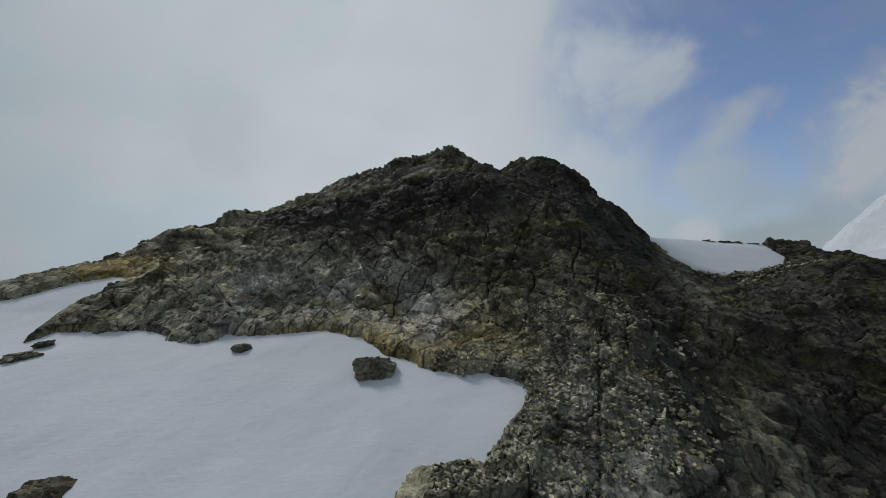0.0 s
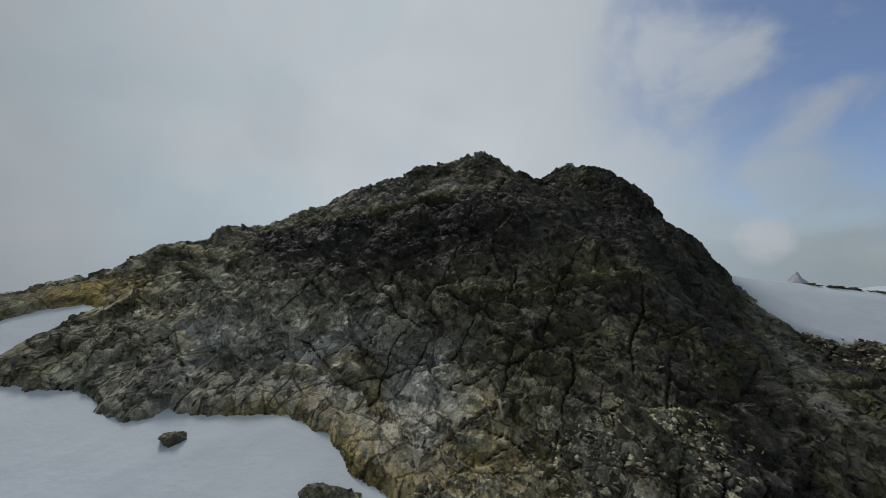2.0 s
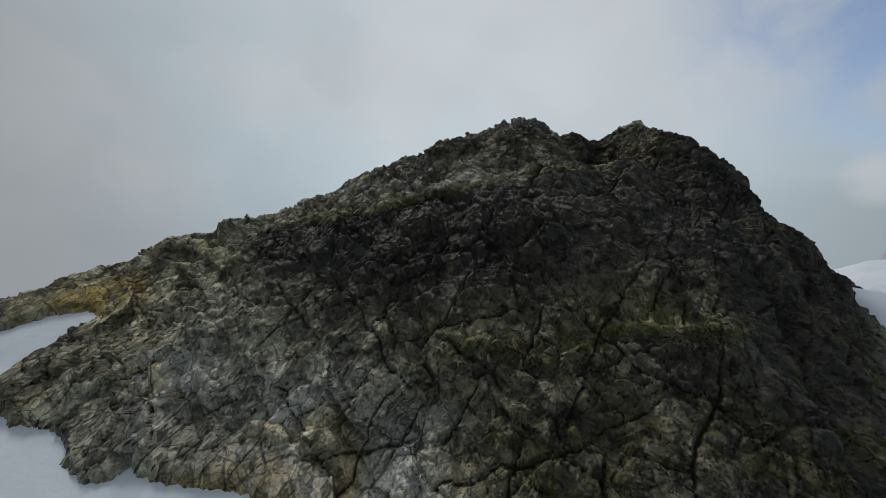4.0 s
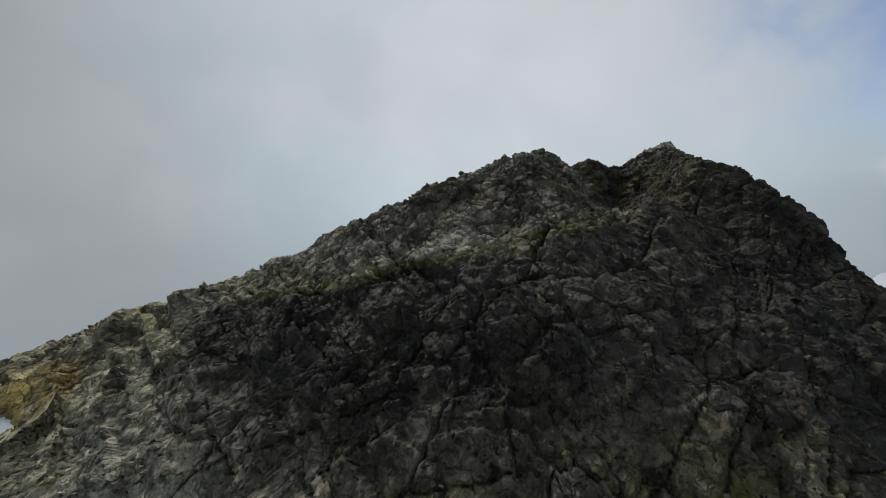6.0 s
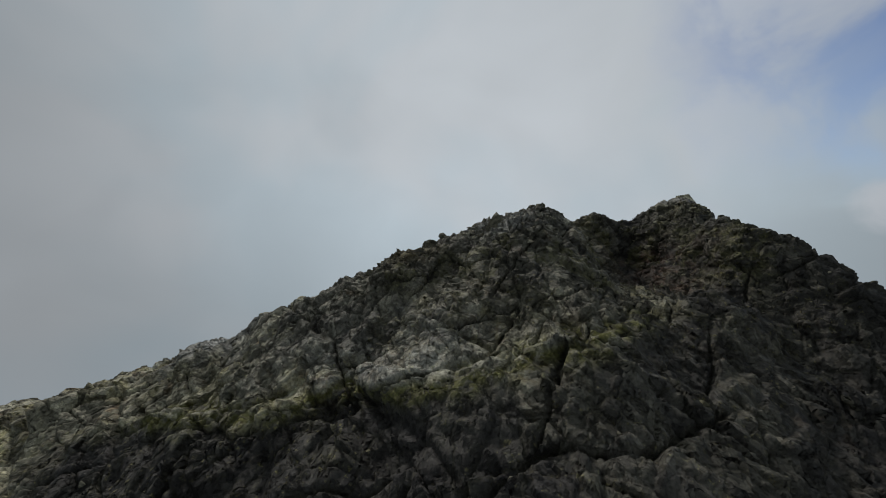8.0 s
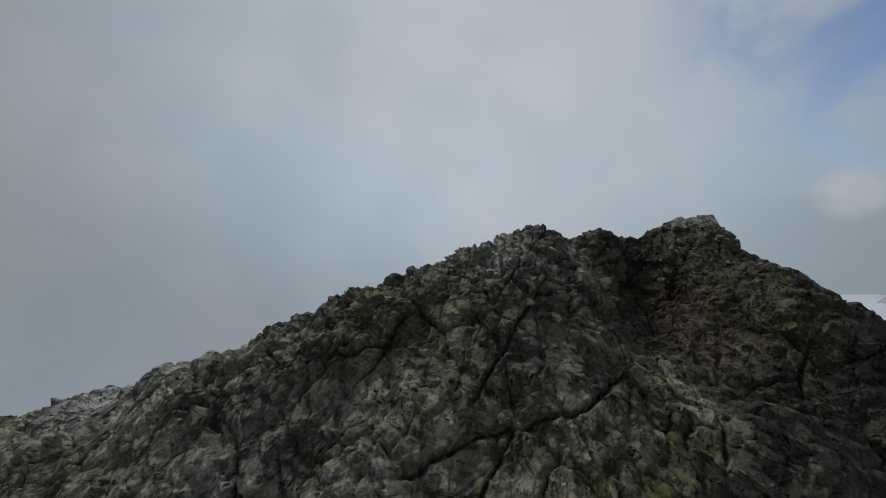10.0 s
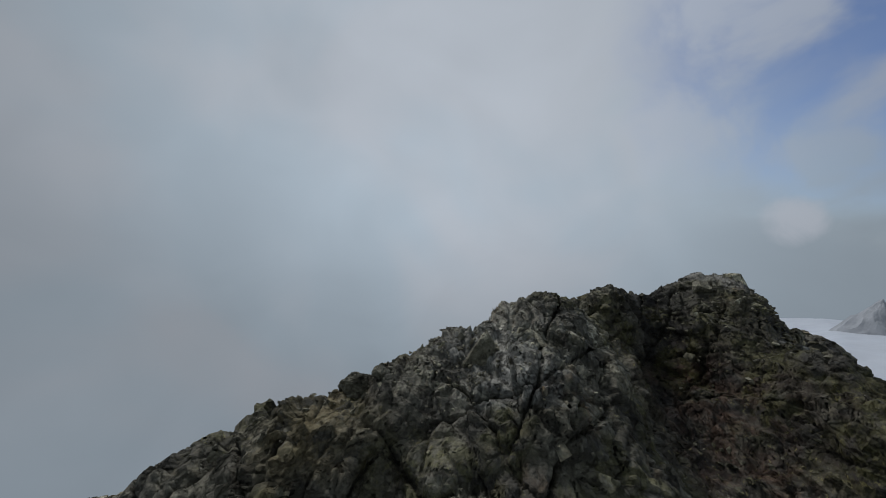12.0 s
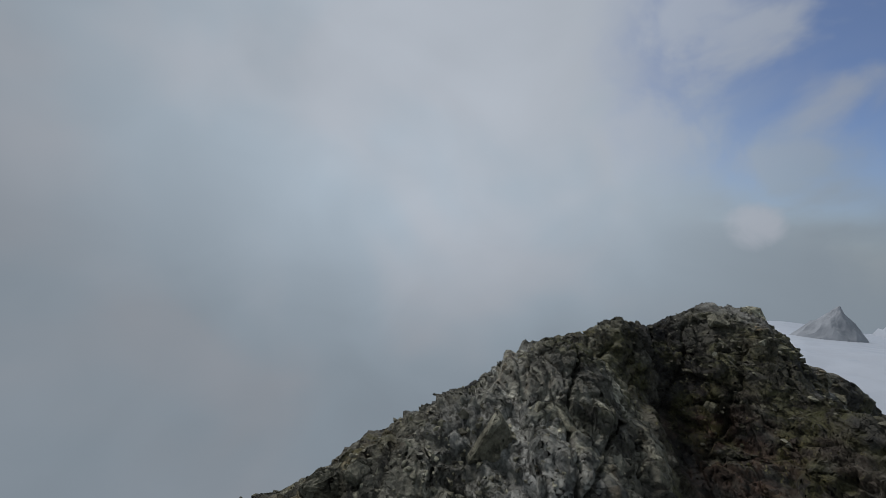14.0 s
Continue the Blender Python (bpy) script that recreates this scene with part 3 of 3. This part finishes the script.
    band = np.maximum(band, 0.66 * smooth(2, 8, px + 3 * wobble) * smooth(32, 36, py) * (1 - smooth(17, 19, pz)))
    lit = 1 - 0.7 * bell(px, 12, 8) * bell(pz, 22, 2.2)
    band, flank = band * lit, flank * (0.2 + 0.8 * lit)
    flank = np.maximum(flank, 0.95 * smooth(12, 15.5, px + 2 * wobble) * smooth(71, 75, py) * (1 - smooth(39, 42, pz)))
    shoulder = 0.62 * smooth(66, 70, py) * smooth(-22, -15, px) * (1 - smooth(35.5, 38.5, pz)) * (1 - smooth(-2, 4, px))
    # shade of the gully and the cleft, put into the colour as black
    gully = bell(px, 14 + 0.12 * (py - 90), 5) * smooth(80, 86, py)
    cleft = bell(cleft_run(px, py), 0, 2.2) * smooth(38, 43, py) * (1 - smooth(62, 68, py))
    crown = (0.28 * smooth(36, 38.5, pz) + 0.40) * smooth(33, 36, pz) * smooth(-0.7, -0.1, wobble + 0.2) * smooth(-24, -16, px) * (1 - bell(pz, 43, 1.5))
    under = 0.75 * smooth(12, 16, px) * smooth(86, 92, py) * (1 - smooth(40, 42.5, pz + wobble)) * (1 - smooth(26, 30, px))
    store(me, "tone", tone)
    store(me, "crack_shade", cracked)
    store(me, "lichen_and_shade", np.clip(np.maximum.reduce([band, flank, gully, cleft, under, crown, shoulder]), 0, 1))
    store(me, "rust", np.clip(0.55 * bell(px, 16, 4.5) * smooth(84, 88, py) * (1 - smooth(41, 43, pz)) * smooth(-0.4, 0.3, wobble + 0.2), 0, 1))
    snow_line = snow_top(px, py)
    foot = (1 - smooth(0.6, 3.4, pz - snow_line + 1.2 * wobble)) * (1 - smooth(8, 13, px)) * smooth(33, 36, py) * (1 - smooth(46, 50, py)) * smooth(-26, -16, px)
    knoll = 1.4 * bell(px, -49, 6) * bell(pz, 18.2, 1.8) * smooth(50, 53, py)
    store(me, "ochre", np.clip(foot * 1.1 + knoll + 0.3 * bell(px, -9, 3) * bell(pz, 40.2, 1.0), 0, 1))
    ledge = bell(pz, ledge_z - 0.1, 0.55) * smooth(-30, -24, px) * (1 - smooth(10, 14, px))
    shelf = bell(pz, bench_height(px) + 0.35 * wobble, 0.6) * smooth(-5, -1, px) * (1 - smooth(19, 24, px)) * smooth(44, 46, py) * (1 - smooth(56, 58, py))
    shelf += 0.7 * bell(px, 14.5, 2.5) * bell(pz, 23.2, 1.0) * (py < 58)
    olive = 0.6 * smooth(-0.1, 0.3, fractal(p * 0.16, 3, 43)) * smooth(-5, 2, px) * (1 - smooth(14, 22, pz)) * smooth(34, 38, py)
    top = 0.5 * smooth(-0.1, 0.35, fractal(p * 0.25, 3, 45)) * smooth(36, 38, pz)
    store(me, "moss", np.clip(ledge + shelf + olive + top, 0, 1))
    slab = bell(px, -27, 8) * bell(pz, 15, 5) * 0.8 + 1.2 * bell(px, -10, 9) * bell(pz, 13.5, 3.3) + 0.75 * bell(px, -2, 4) * bell(pz, 11, 3)
    slab += bell(px, 0, 4) * bell(pz, 43, 1.3) * (py > 80) + 0.9 * bell(px, -28, 8) * bell(pz, 31.5, 3) * smooth(68, 72, py) + 0.5 * bell(px, 28, 5) * bell(pz, 41, 2) * (py > 96) + 0.35 * bell(px, 22, 3) * bell(pz, 46.6, 0.9)
    slab += 0.55 * smooth(ledge_z - 0.2, ledge_z + 0.6, pz) * bell(px, -5, 11) * (1 - 0.8 * smooth(35.5, 38, pz)) * (1 - 0.75 * smooth(66, 70, py))
    slab += 0.55 * bell(px, 9, 7) * (1 - smooth(34, 38, py))
    slab += 0.9 * bell(px - 31.5 - 0.48 * (py - 45), 0, 2.0) * smooth(43, 47, py) * (1 - smooth(70, 74, py))
    store(me, "pale", np.clip(slab * (0.8 + 0.7 * wobble) * (1 - 0.9 * band), 0, 1))
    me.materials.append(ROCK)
    ob = new("mountain", me)
    tagged(ob, "dark grey-green rock mountain with cracked slabs and lichen", "mountain", kind="structure")
    return ob


mountain = make_mountain()


# ---- snow ----
def make_sheet(name, label, mat, xs, ys, height):
    x, y = np.meshgrid(xs, ys, indexing="ij")
    p = np.stack([x.ravel(), y.ravel(), np.zeros(x.size)], 1)
    p[:, 2] = height(p[:, 0], p[:, 1])
    me = grid_mesh(name, p, len(xs), len(ys))
    me.materials.append(mat)
    return tagged(new(name, me), label, "snow", kind="structure")


def lower_snow(x, y):
    q = np.stack([x, y, 0 * x], 1)
    reach = past_snow(x, y)
    z = snow_top(x, y) + (0.3 * fractal(q * 0.07, 3, 51) + 0.04 * perlin(q * 0.5, 55)) * smooth(0.0, 4.0, -reach)
    return z - 1.2 * np.maximum(0, reach - 0.7)


make_sheet("snow_field", "smooth grey-white old snow field below the rock face", SNOW, spaced((-110, -64, 1.5), (-64, 12, 0.4)), spaced((-90, 10, 2.5), (10, 58, 0.4)), lower_snow)


def col_snow(x, y):
    q = np.stack([x, y, 0 * x], 1)
    return col_top(x, y) + 0.1 * fractal(q * 0.1, 3, 61) - 1.6 * np.maximum(0, past_snow(x, y, COL_EDGE) - 0.6)


make_sheet("snow_saddle", "smooth snow patch lying in the saddle behind the rocks", SNOW, spaced((38, 105, 0.5)), spaced((58, 110, 0.5)), col_snow)


def far_glacier(x, y):
    q = np.stack([x, y, 0 * x], 1)
    d = np.hypot(x, y - 40)
    a = np.degrees(np.arctan2(x, y - 40))
    z = -32 + 34 * smooth(110, 330, d) + 1.1 * (a - 42) * smooth(150, 330, d) + 2.5 * fractal(q * 0.012, 3, 71) + 0.35 * fractal(q * 0.09, 3, 75)
    steps = smooth(0.52, 0.62, 0.5 + 0.5 * perlin(q * np.array((0.09, 0.03, 1)), 77))
    z -= 1.6 * steps * bell(d, 235, 50)
    return z - 2.2 * np.maximum(0, 37 - a) - 0.12 * np.maximum(0, d - 340)


def make_glacier():
    az, dist = np.radians(spaced((33, 84, 0.4))), spaced((95, 430, 2.0), (430, 900, 25.0))
    a, d = np.meshgrid(az, dist, indexing="ij")
    x, y = (d * np.sin(a)).ravel(), (40 + d * np.cos(a)).ravel()
    me = grid_mesh("glacier", np.stack([x, y, far_glacier(x, y)], 1), len(az), len(dist))
    me.flip_normals()
    me.materials.append(ICE)
    tagged(new("glacier", me), "wide hazy glacier with faint crevasses far behind the mountain", "glacier", kind="structure")


make_glacier()


# ---- far peaks ----
def far_peak(name, label, mat, place, radius, height, seed, sharp=1.0):
    n = 90
    r = np.linspace(-1, 1, n)
    x, y = np.meshgrid(r, r, indexing="ij")
    q = np.stack([x.ravel(), y.ravel(), 0 * x.ravel()], 1)
    d = np.sqrt(q[:, 0] ** 2 + q[:, 1] ** 2)
    ridge = np.abs(perlin(q * 2.3 + seed, seed)) * 0.35
    z = 1 - d * (0.85 + ridge) + 0.08 * fractal(q * 4.0 + seed, 4, seed) * (1 - np.clip(d, 0, 1)) - 0.25 * np.clip(d - 0.6, 0, 1)
    p = np.stack([q[:, 0] * radius, q[:, 1] * radius, z * height], 1)
    me = grid_mesh(name, p, n, n, False)
    me.materials.append(mat)
    ob = new(name, me)
    ob.matrix_world = pose(*place)
    return tagged(ob, label, "mountain", kind="structure")


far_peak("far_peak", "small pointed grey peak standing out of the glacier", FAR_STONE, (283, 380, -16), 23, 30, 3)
far_peak("snow_mountain", "broad snow-covered mountain in the far haze", ICE, (800, 430, -60), 310, 330, 5)


# ---- loose rock ----
def on_rock(x, y):
    """Height of the broken rock surface."""
    i = np.clip(np.searchsorted(SURFACE["x"], x), 0, len(SURFACE["x"]) - 1)
    j = np.clip(np.searchsorted(SURFACE["y"], y), 0, len(SURFACE["y"]) - 1)
    return float(SURFACE["z"][i, j])


def snow_at(x, y):
    return float(lower_snow(np.array([float(x)]), np.array([float(y)]))[0])


def broken_block(rng, sx, sy, sz, corners=14, square=0.55):
    """Vertices and faces of an angular broken block, about sx by sy by sz."""
    bm = bmesh.new()
    for k in range(corners):
        v = Vector((rng.uniform(-1, 1), rng.uniform(-1, 1), rng.uniform(-1, 1)))
        m = max(abs(c) for c in v)
        v = v / (m * square + v.length * (1 - square) + 1e-6)
        v *= rng.uniform(0.82, 1.0)
        bm.verts.new((v.x * sx / 2, v.y * sy / 2, v.z * sz / 2))
    bmesh.ops.convex_hull(bm, input=bm.verts)
    loose = [v for v in bm.verts if not v.link_faces]
    bmesh.ops.delete(bm, geom=loose, context="VERTS")
    return bm


def block_mesh(name, rng, sx, sy, sz, corners=16, cuts=0, mat=None, rough=0.05):
    bm = broken_block(rng, sx, sy, sz, corners)
    if cuts:
        bmesh.ops.triangulate(bm, faces=bm.faces)
        bmesh.ops.subdivide_edges(bm, edges=bm.edges, cuts=cuts, use_grid_fill=True)
        seed = rng.random() * 50
        for v in bm.verts:
            q = v.co * (2.2 / max(sx, sy, sz) * 2) + Vector((seed, 0, 0))
            v.co += v.co.normalized() * rough * max(sx, sy, sz) * (noise.noise(q * 2) + 0.6 * noise.noise(q * 5) + 0.35 * noise.noise(q * 11))
    me = bpy.data.meshes.new(name)
    bm.to_mesh(me)
    bm.free()
    me.materials.append(mat or DARK_STONE)
    return me


def boulder(x, y, sunk, size, label, turn=(0, 0, 0), seed=1, corners=16, name="boulder", cuts=7, mat=None, rough=0.05):
    ob = new(name, block_mesh(name, random.Random(seed), *size, corners, cuts, mat, rough))
    r = 0.35 * size[0]
    z = max(sum(on_rock(x + dx, y + dy) for dx, dy in ((0, 0), (r, 0), (-r, 0), (0, r), (0, -r))) / 5, snow_at(x, y) if x < 9 and y < 50 else -99.0)
    ob.matrix_world = pose(x, y, z + size[2] * (0.5 - sunk), *turn)
    return tagged(ob, label, "boulder")


boulder(-7.6, 34.6, 0.52, (4.6, 3.2, 2.6), "large dark ribbed boulder half buried in the snow", (-20, 8, 8), 4, 30, rough=0.075)
boulder(-21.9, 37.9, 0.45, (2.2, 1.4, 1.3), "small grey boulder poking out of the snow", (-15, 5, 20), 6)
boulder(-43.8, 37.2, 0.45, (4.2, 2.0, 1.5), "low grey boulder melting out of the snow", (-20, -12, 15), 8)
boulder(-43.6, 39.3, 0.45, (2.6, 1.4, 1.0), "small flat boulder melting out of the snow", (-20, -8, 10), 9)
boulder(-27.0, 23.9, 0.5, (4.5, 3.0, 2.2), "grey boulder at the lower edge of the snow", (-10, 0, 30), 12)
boulder(-23.0, 49.1, 0.25, (1.0, 0.7, 2.0), "pale upright stone on a dark ledge", (8, 14, 10), 14, 12, "standing_stone", 3)
boulder(11.4, 38.9, 0.45, (2.2, 1.6, 1.7), "pale lichen-stained block set in the dark rock", (20, 10, 30), 15, 12)
boulder(-7.8, 82.3, 0.48, (2.1, 1.8, 1.6), "dark rounded boulder perched on the ridge crest", (0, 4, 25), 17, 34)
boulder(-6.3, 82.2, 0.25, (1.3, 1.0, 0.8), "small dark boulder lying beside the perched one", (5, -6, 60), 18)
boulder(26.6, 100.4, 0.35, (2.6, 1.6, 1.9), "pale flat-sided block leaning on the broken shoulder", (35, 20, 20), 20, 12, cuts=3)
boulder(29.0, 101.5, 0.35, (1.8, 1.4, 1.3), "grey angular block on the broken shoulder", (10, -20, 50), 21, 12, cuts=3)

PALE_STONE = rock_material("clean_schist", True, 1.25, 1.5)
boulder(-26.6, 45.9, 0.62, (7.5, 5.0, 2.6), "broad smooth pale slab lying on the buttress", (34, 14, 18), 41, 10, "rock_slab", 5, PALE_STONE, 0.012)
boulder(-15.0, 44.0, 0.62, (5.5, 3.6, 2.2), "violet-grey smooth slab at the foot of the face", (40, 6, -8), 42, 10, "rock_slab", 5, PALE_STONE, 0.015)
boulder(-9.5, 43.6, 0.60, (5.0, 4.0, 2.2), "grey cracked slab at the foot of the face", (42, -8, 12), 43, 10, "rock_slab", 5, PALE_STONE, 0.015)
boulder(4.6, 39.6, 0.60, (3.0, 2.2, 2.4), "pale square block at the foot of the face", (25, 4, 6), 44, 9, "rock_block", 4, PALE_STONE, 0.015)
boulder(7.2, 38.6, 0.60, (2.6, 2.0, 2.2), "pale square block beside the ochre rocks", (22, -6, -10), 45, 9, "rock_block", 4, PALE_STONE, 0.015)
boulder(1.6, 38.4, 0.62, (2.4, 2.0, 2.0), "pale cracked block above the snow edge", (28, 8, 20), 46, 9, "rock_block", 4, PALE_STONE, 0.015)
boulder(-1.0, 84.0, 0.55, (3.2, 2.4, 2.0), "pale fresh-broken slab below the summit", (35, -12, 15), 47, 10, "rock_slab", 4, PALE_STONE, 0.015)
boulder(1.8, 85.5, 0.55, (2.6, 2.0, 1.6), "pale greenish slab below the summit", (30, 10, -20), 48, 10, "rock_slab", 4, PALE_STONE, 0.015)
boulder(23.5, 104.6, 0.45, (3.0, 2.2, 1.8), "lichen-yellow block crowning the summit", (10, 12, 30), 49, 12, "summit_block", 5, STONE, 0.03)
boulder(20.3, 104.0, 0.45, (2.2, 1.8, 1.7), "grey block on the summit rocks", (5, -10, 80), 50, 12, "summit_block", 5, STONE, 0.03)

boulder(46.4, 72.0, 0.3, (2.6, 2.0, 1.6), "dark block jutting from the flank above the saddle snow", (0, 10, 15), 52, 12)
boulder(44.6, 74.6, 0.4, (2.2, 2.0, 1.6), "pale grey block above the saddle snow", (10, 5, 50), 53, 12, mat=PALE_STONE)


def saddle_crest_stones():
    rng = random.Random(19)
    for k in range(14):
        x = 55 + 11 * k / 13 + rng.uniform(-0.5, 0.5)
        size = rng.uniform(0.5, 1.3)
        ob = new("crest_stone", block_mesh("crest_stone", rng, size * 1.5, size, size * 0.6, 12, 2))
        q = np.array([x]), np.array([77.6])
        ob.matrix_world = pose(x, 77.6, float(col_snow(*q)[0]) + 0.1 * size, 0, 0, rng.uniform(0, 180))
        tagged(ob, "dark stone melting out of the saddle snow", "stone", "saddle crest stones")


saddle_crest_stones()

# ---- stones one can tell apart on the scree below the face ----
def scree_stones():
    rng = random.Random(7)
    shapes = [block_mesh("stone", rng, rng.uniform(0.8, 1.1), rng.uniform(0.6, 0.9), rng.uniform(0.35, 0.6), 11, 0, SCREE_STONE) for _ in range(14)]
    for k in range(260):
        u = rng.random()
        x = 5.5 + 17 * rng.random() ** 1.2
        y = 24.5 + 11.5 * rng.random() + 0.15 * (x - 6)
        if x < 9 and on_rock(x, y) < 0.1 + snow_at(x, y):
            continue
        s = 0.35 + 0.75 * rng.random() ** 2.2
        ob = new("stone", shapes[k % 14])
        ob.matrix_world = pose(x, y, on_rock(x, y) + 0.12 * s, rng.uniform(-35, 35) + 25, rng.uniform(-30, 30), rng.uniform(0, 360)) @ Matrix.Diagonal((s, s, s, 1))
        tagged(ob, "grey angular stone lying on the scree", "stone", "scree stones")


scree_stones()


# ---- rubble: broken blocks all over the face, along the crest and in the gullies ----
def rubble(name, label, count, place, sizes, seed, mat, single=0, one="", one_label="", sink=0.10):
    """Broken blocks: the biggest ones are things of their own, the rest one mesh."""
    rng = random.Random(seed)
    shapes = []
    for _ in range(24):
        bm = broken_block(rng, 1.0, rng.uniform(0.6, 0.9), rng.uniform(0.4, 0.8), 11, 0.6)
        bmesh.ops.triangulate(bm, faces=bm.faces)
        me = bpy.data.meshes.new(one or name)
        bm.to_mesh(me)
        bm.free()
        me.materials.append(mat)
        co = np.empty(len(me.vertices) * 3, np.float32)
        me.vertices.foreach_get("co", co)
        shapes.append((co.reshape(-1, 3), np.array([p.vertices[:] for p in me.polygons]), me))
    blocks = []
    for k in range(count):
        x, y = place(rng)
        s = sizes[0] + (sizes[1] - sizes[0]) * rng.random() ** 2.5
        turn = (rng.uniform(-28, 28) + 20, rng.uniform(-35, 35), rng.uniform(0, 360))
        if x < 9 and y < 58 and on_rock(x, y) < 0.2 + snow_at(x, y):
            continue
        blocks.append((s, x, y, turn))
    blocks.sort(reverse=True)
    verts, faces, base = [], [], 0
    for k, (s, x, y, turn) in enumerate(blocks):
        co, fa, me = shapes[k % 24]
        m = pose(x, y, on_rock(x, y) - sink * s, *turn) @ Matrix.Diagonal((s, s, s, 1))
        if k < single:
            ob = new(one, me)
            ob.matrix_world = m
            if one in ("crest_block", "face_block"):
                ob.parent = mountain
            else:
                tagged(ob, one_label, "rock", "scree stones" if one == "stone" else one_label)
            continue
        a = np.array(m)
        verts.append(co @ a[:3, :3].T + a[:3, 3])
        faces.append(fa + base)
        base += len(co)
    v, f = np.concatenate(verts), np.concatenate(faces)
    me = bpy.data.meshes.new(name)
    me.from_pydata(v.tolist(), [], f.tolist())
    me.materials.append(mat)
    tagged(new(name, me), label, "rubble", kind="stuff")


def crest_y(x):
    i = int(np.clip(np.searchsorted(SURFACE["x"], x), 0, len(SURFACE["x"]) - 1))
    return float(SURFACE["y"][int(np.argmax(SURFACE["z"][i]))])


def along_crest(rng):
    x = rng.uniform(-75, 38)
    return x, crest_y(x) + rng.gauss(-0.5, 0.8)


def on_face(rng):
    x, y = rng.uniform(-50, 36), rng.uniform(38, 104)
    return x, y


def in_gully(rng):
    t = rng.random()
    return 11 + 9 * t + rng.gauss(0, 2.2), 78 + 24 * t + rng.gauss(0, 1.5)


def on_shoulder(rng):
    return rng.gauss(-3, 4), rng.gauss(83, 1.6)


def on_scree(rng):
    x = -2 + 20 * rng.random() ** 1.2
    return x, 22 + 15 * rng.random() + 0.2 * (x - 6)


def in_saddle(rng):
    return rng.uniform(44, 62), rng.uniform(55, 67)


def right_shoulder(rng):
    return rng.gauss(28, 4), rng.gauss(101, 3)


rubble("crest_rubble", "jagged broken blocks along the ridge crest", 420, along_crest, (0.2, 0.85), 31, DARK_STONE, 140, "crest_block", "dark jagged rock block on the ridge crest", 0.3)
rubble("face_rubble", "angular blocks standing out of the rock face", 520, on_face, (0.25, 1.3), 32, DARK_STONE, 160, "face_block", "angular rock block standing out of the face", 0.2)
rubble("gully_rubble", "loose broken stones filling the rusty gully", 600, in_gully, (0.15, 0.7), 33, BLACK_STONE, 60, "gully_block", "brown-stained rock block lying in the gully")
rubble("ledge_rubble", "pale shattered stones on the upper ledge", 420, on_shoulder, (0.10, 0.45), 34, STONE, 60, "ledge_stone", "pale shattered stone on the upper ledge")
rubble("scree", "grey scree of angular stones below the face", 6000, on_scree, (0.12, 0.62), 35, SCREE_STONE, 140, "stone", "grey angular stone lying on the scree", -0.12)
rubble("saddle_scree", "fine grey scree below the saddle snow", 1500, in_saddle, (0.15, 0.9), 36, SCREE_STONE, 60, "saddle_stone", "grey stone on the scree below the saddle", -0.1)
rubble("shoulder_rubble", "broken blocks piled on the summit shoulder", 380, right_shoulder, (0.2, 1.1), 37, STONE, 50, "shoulder_block", "broken block on the summit shoulder")
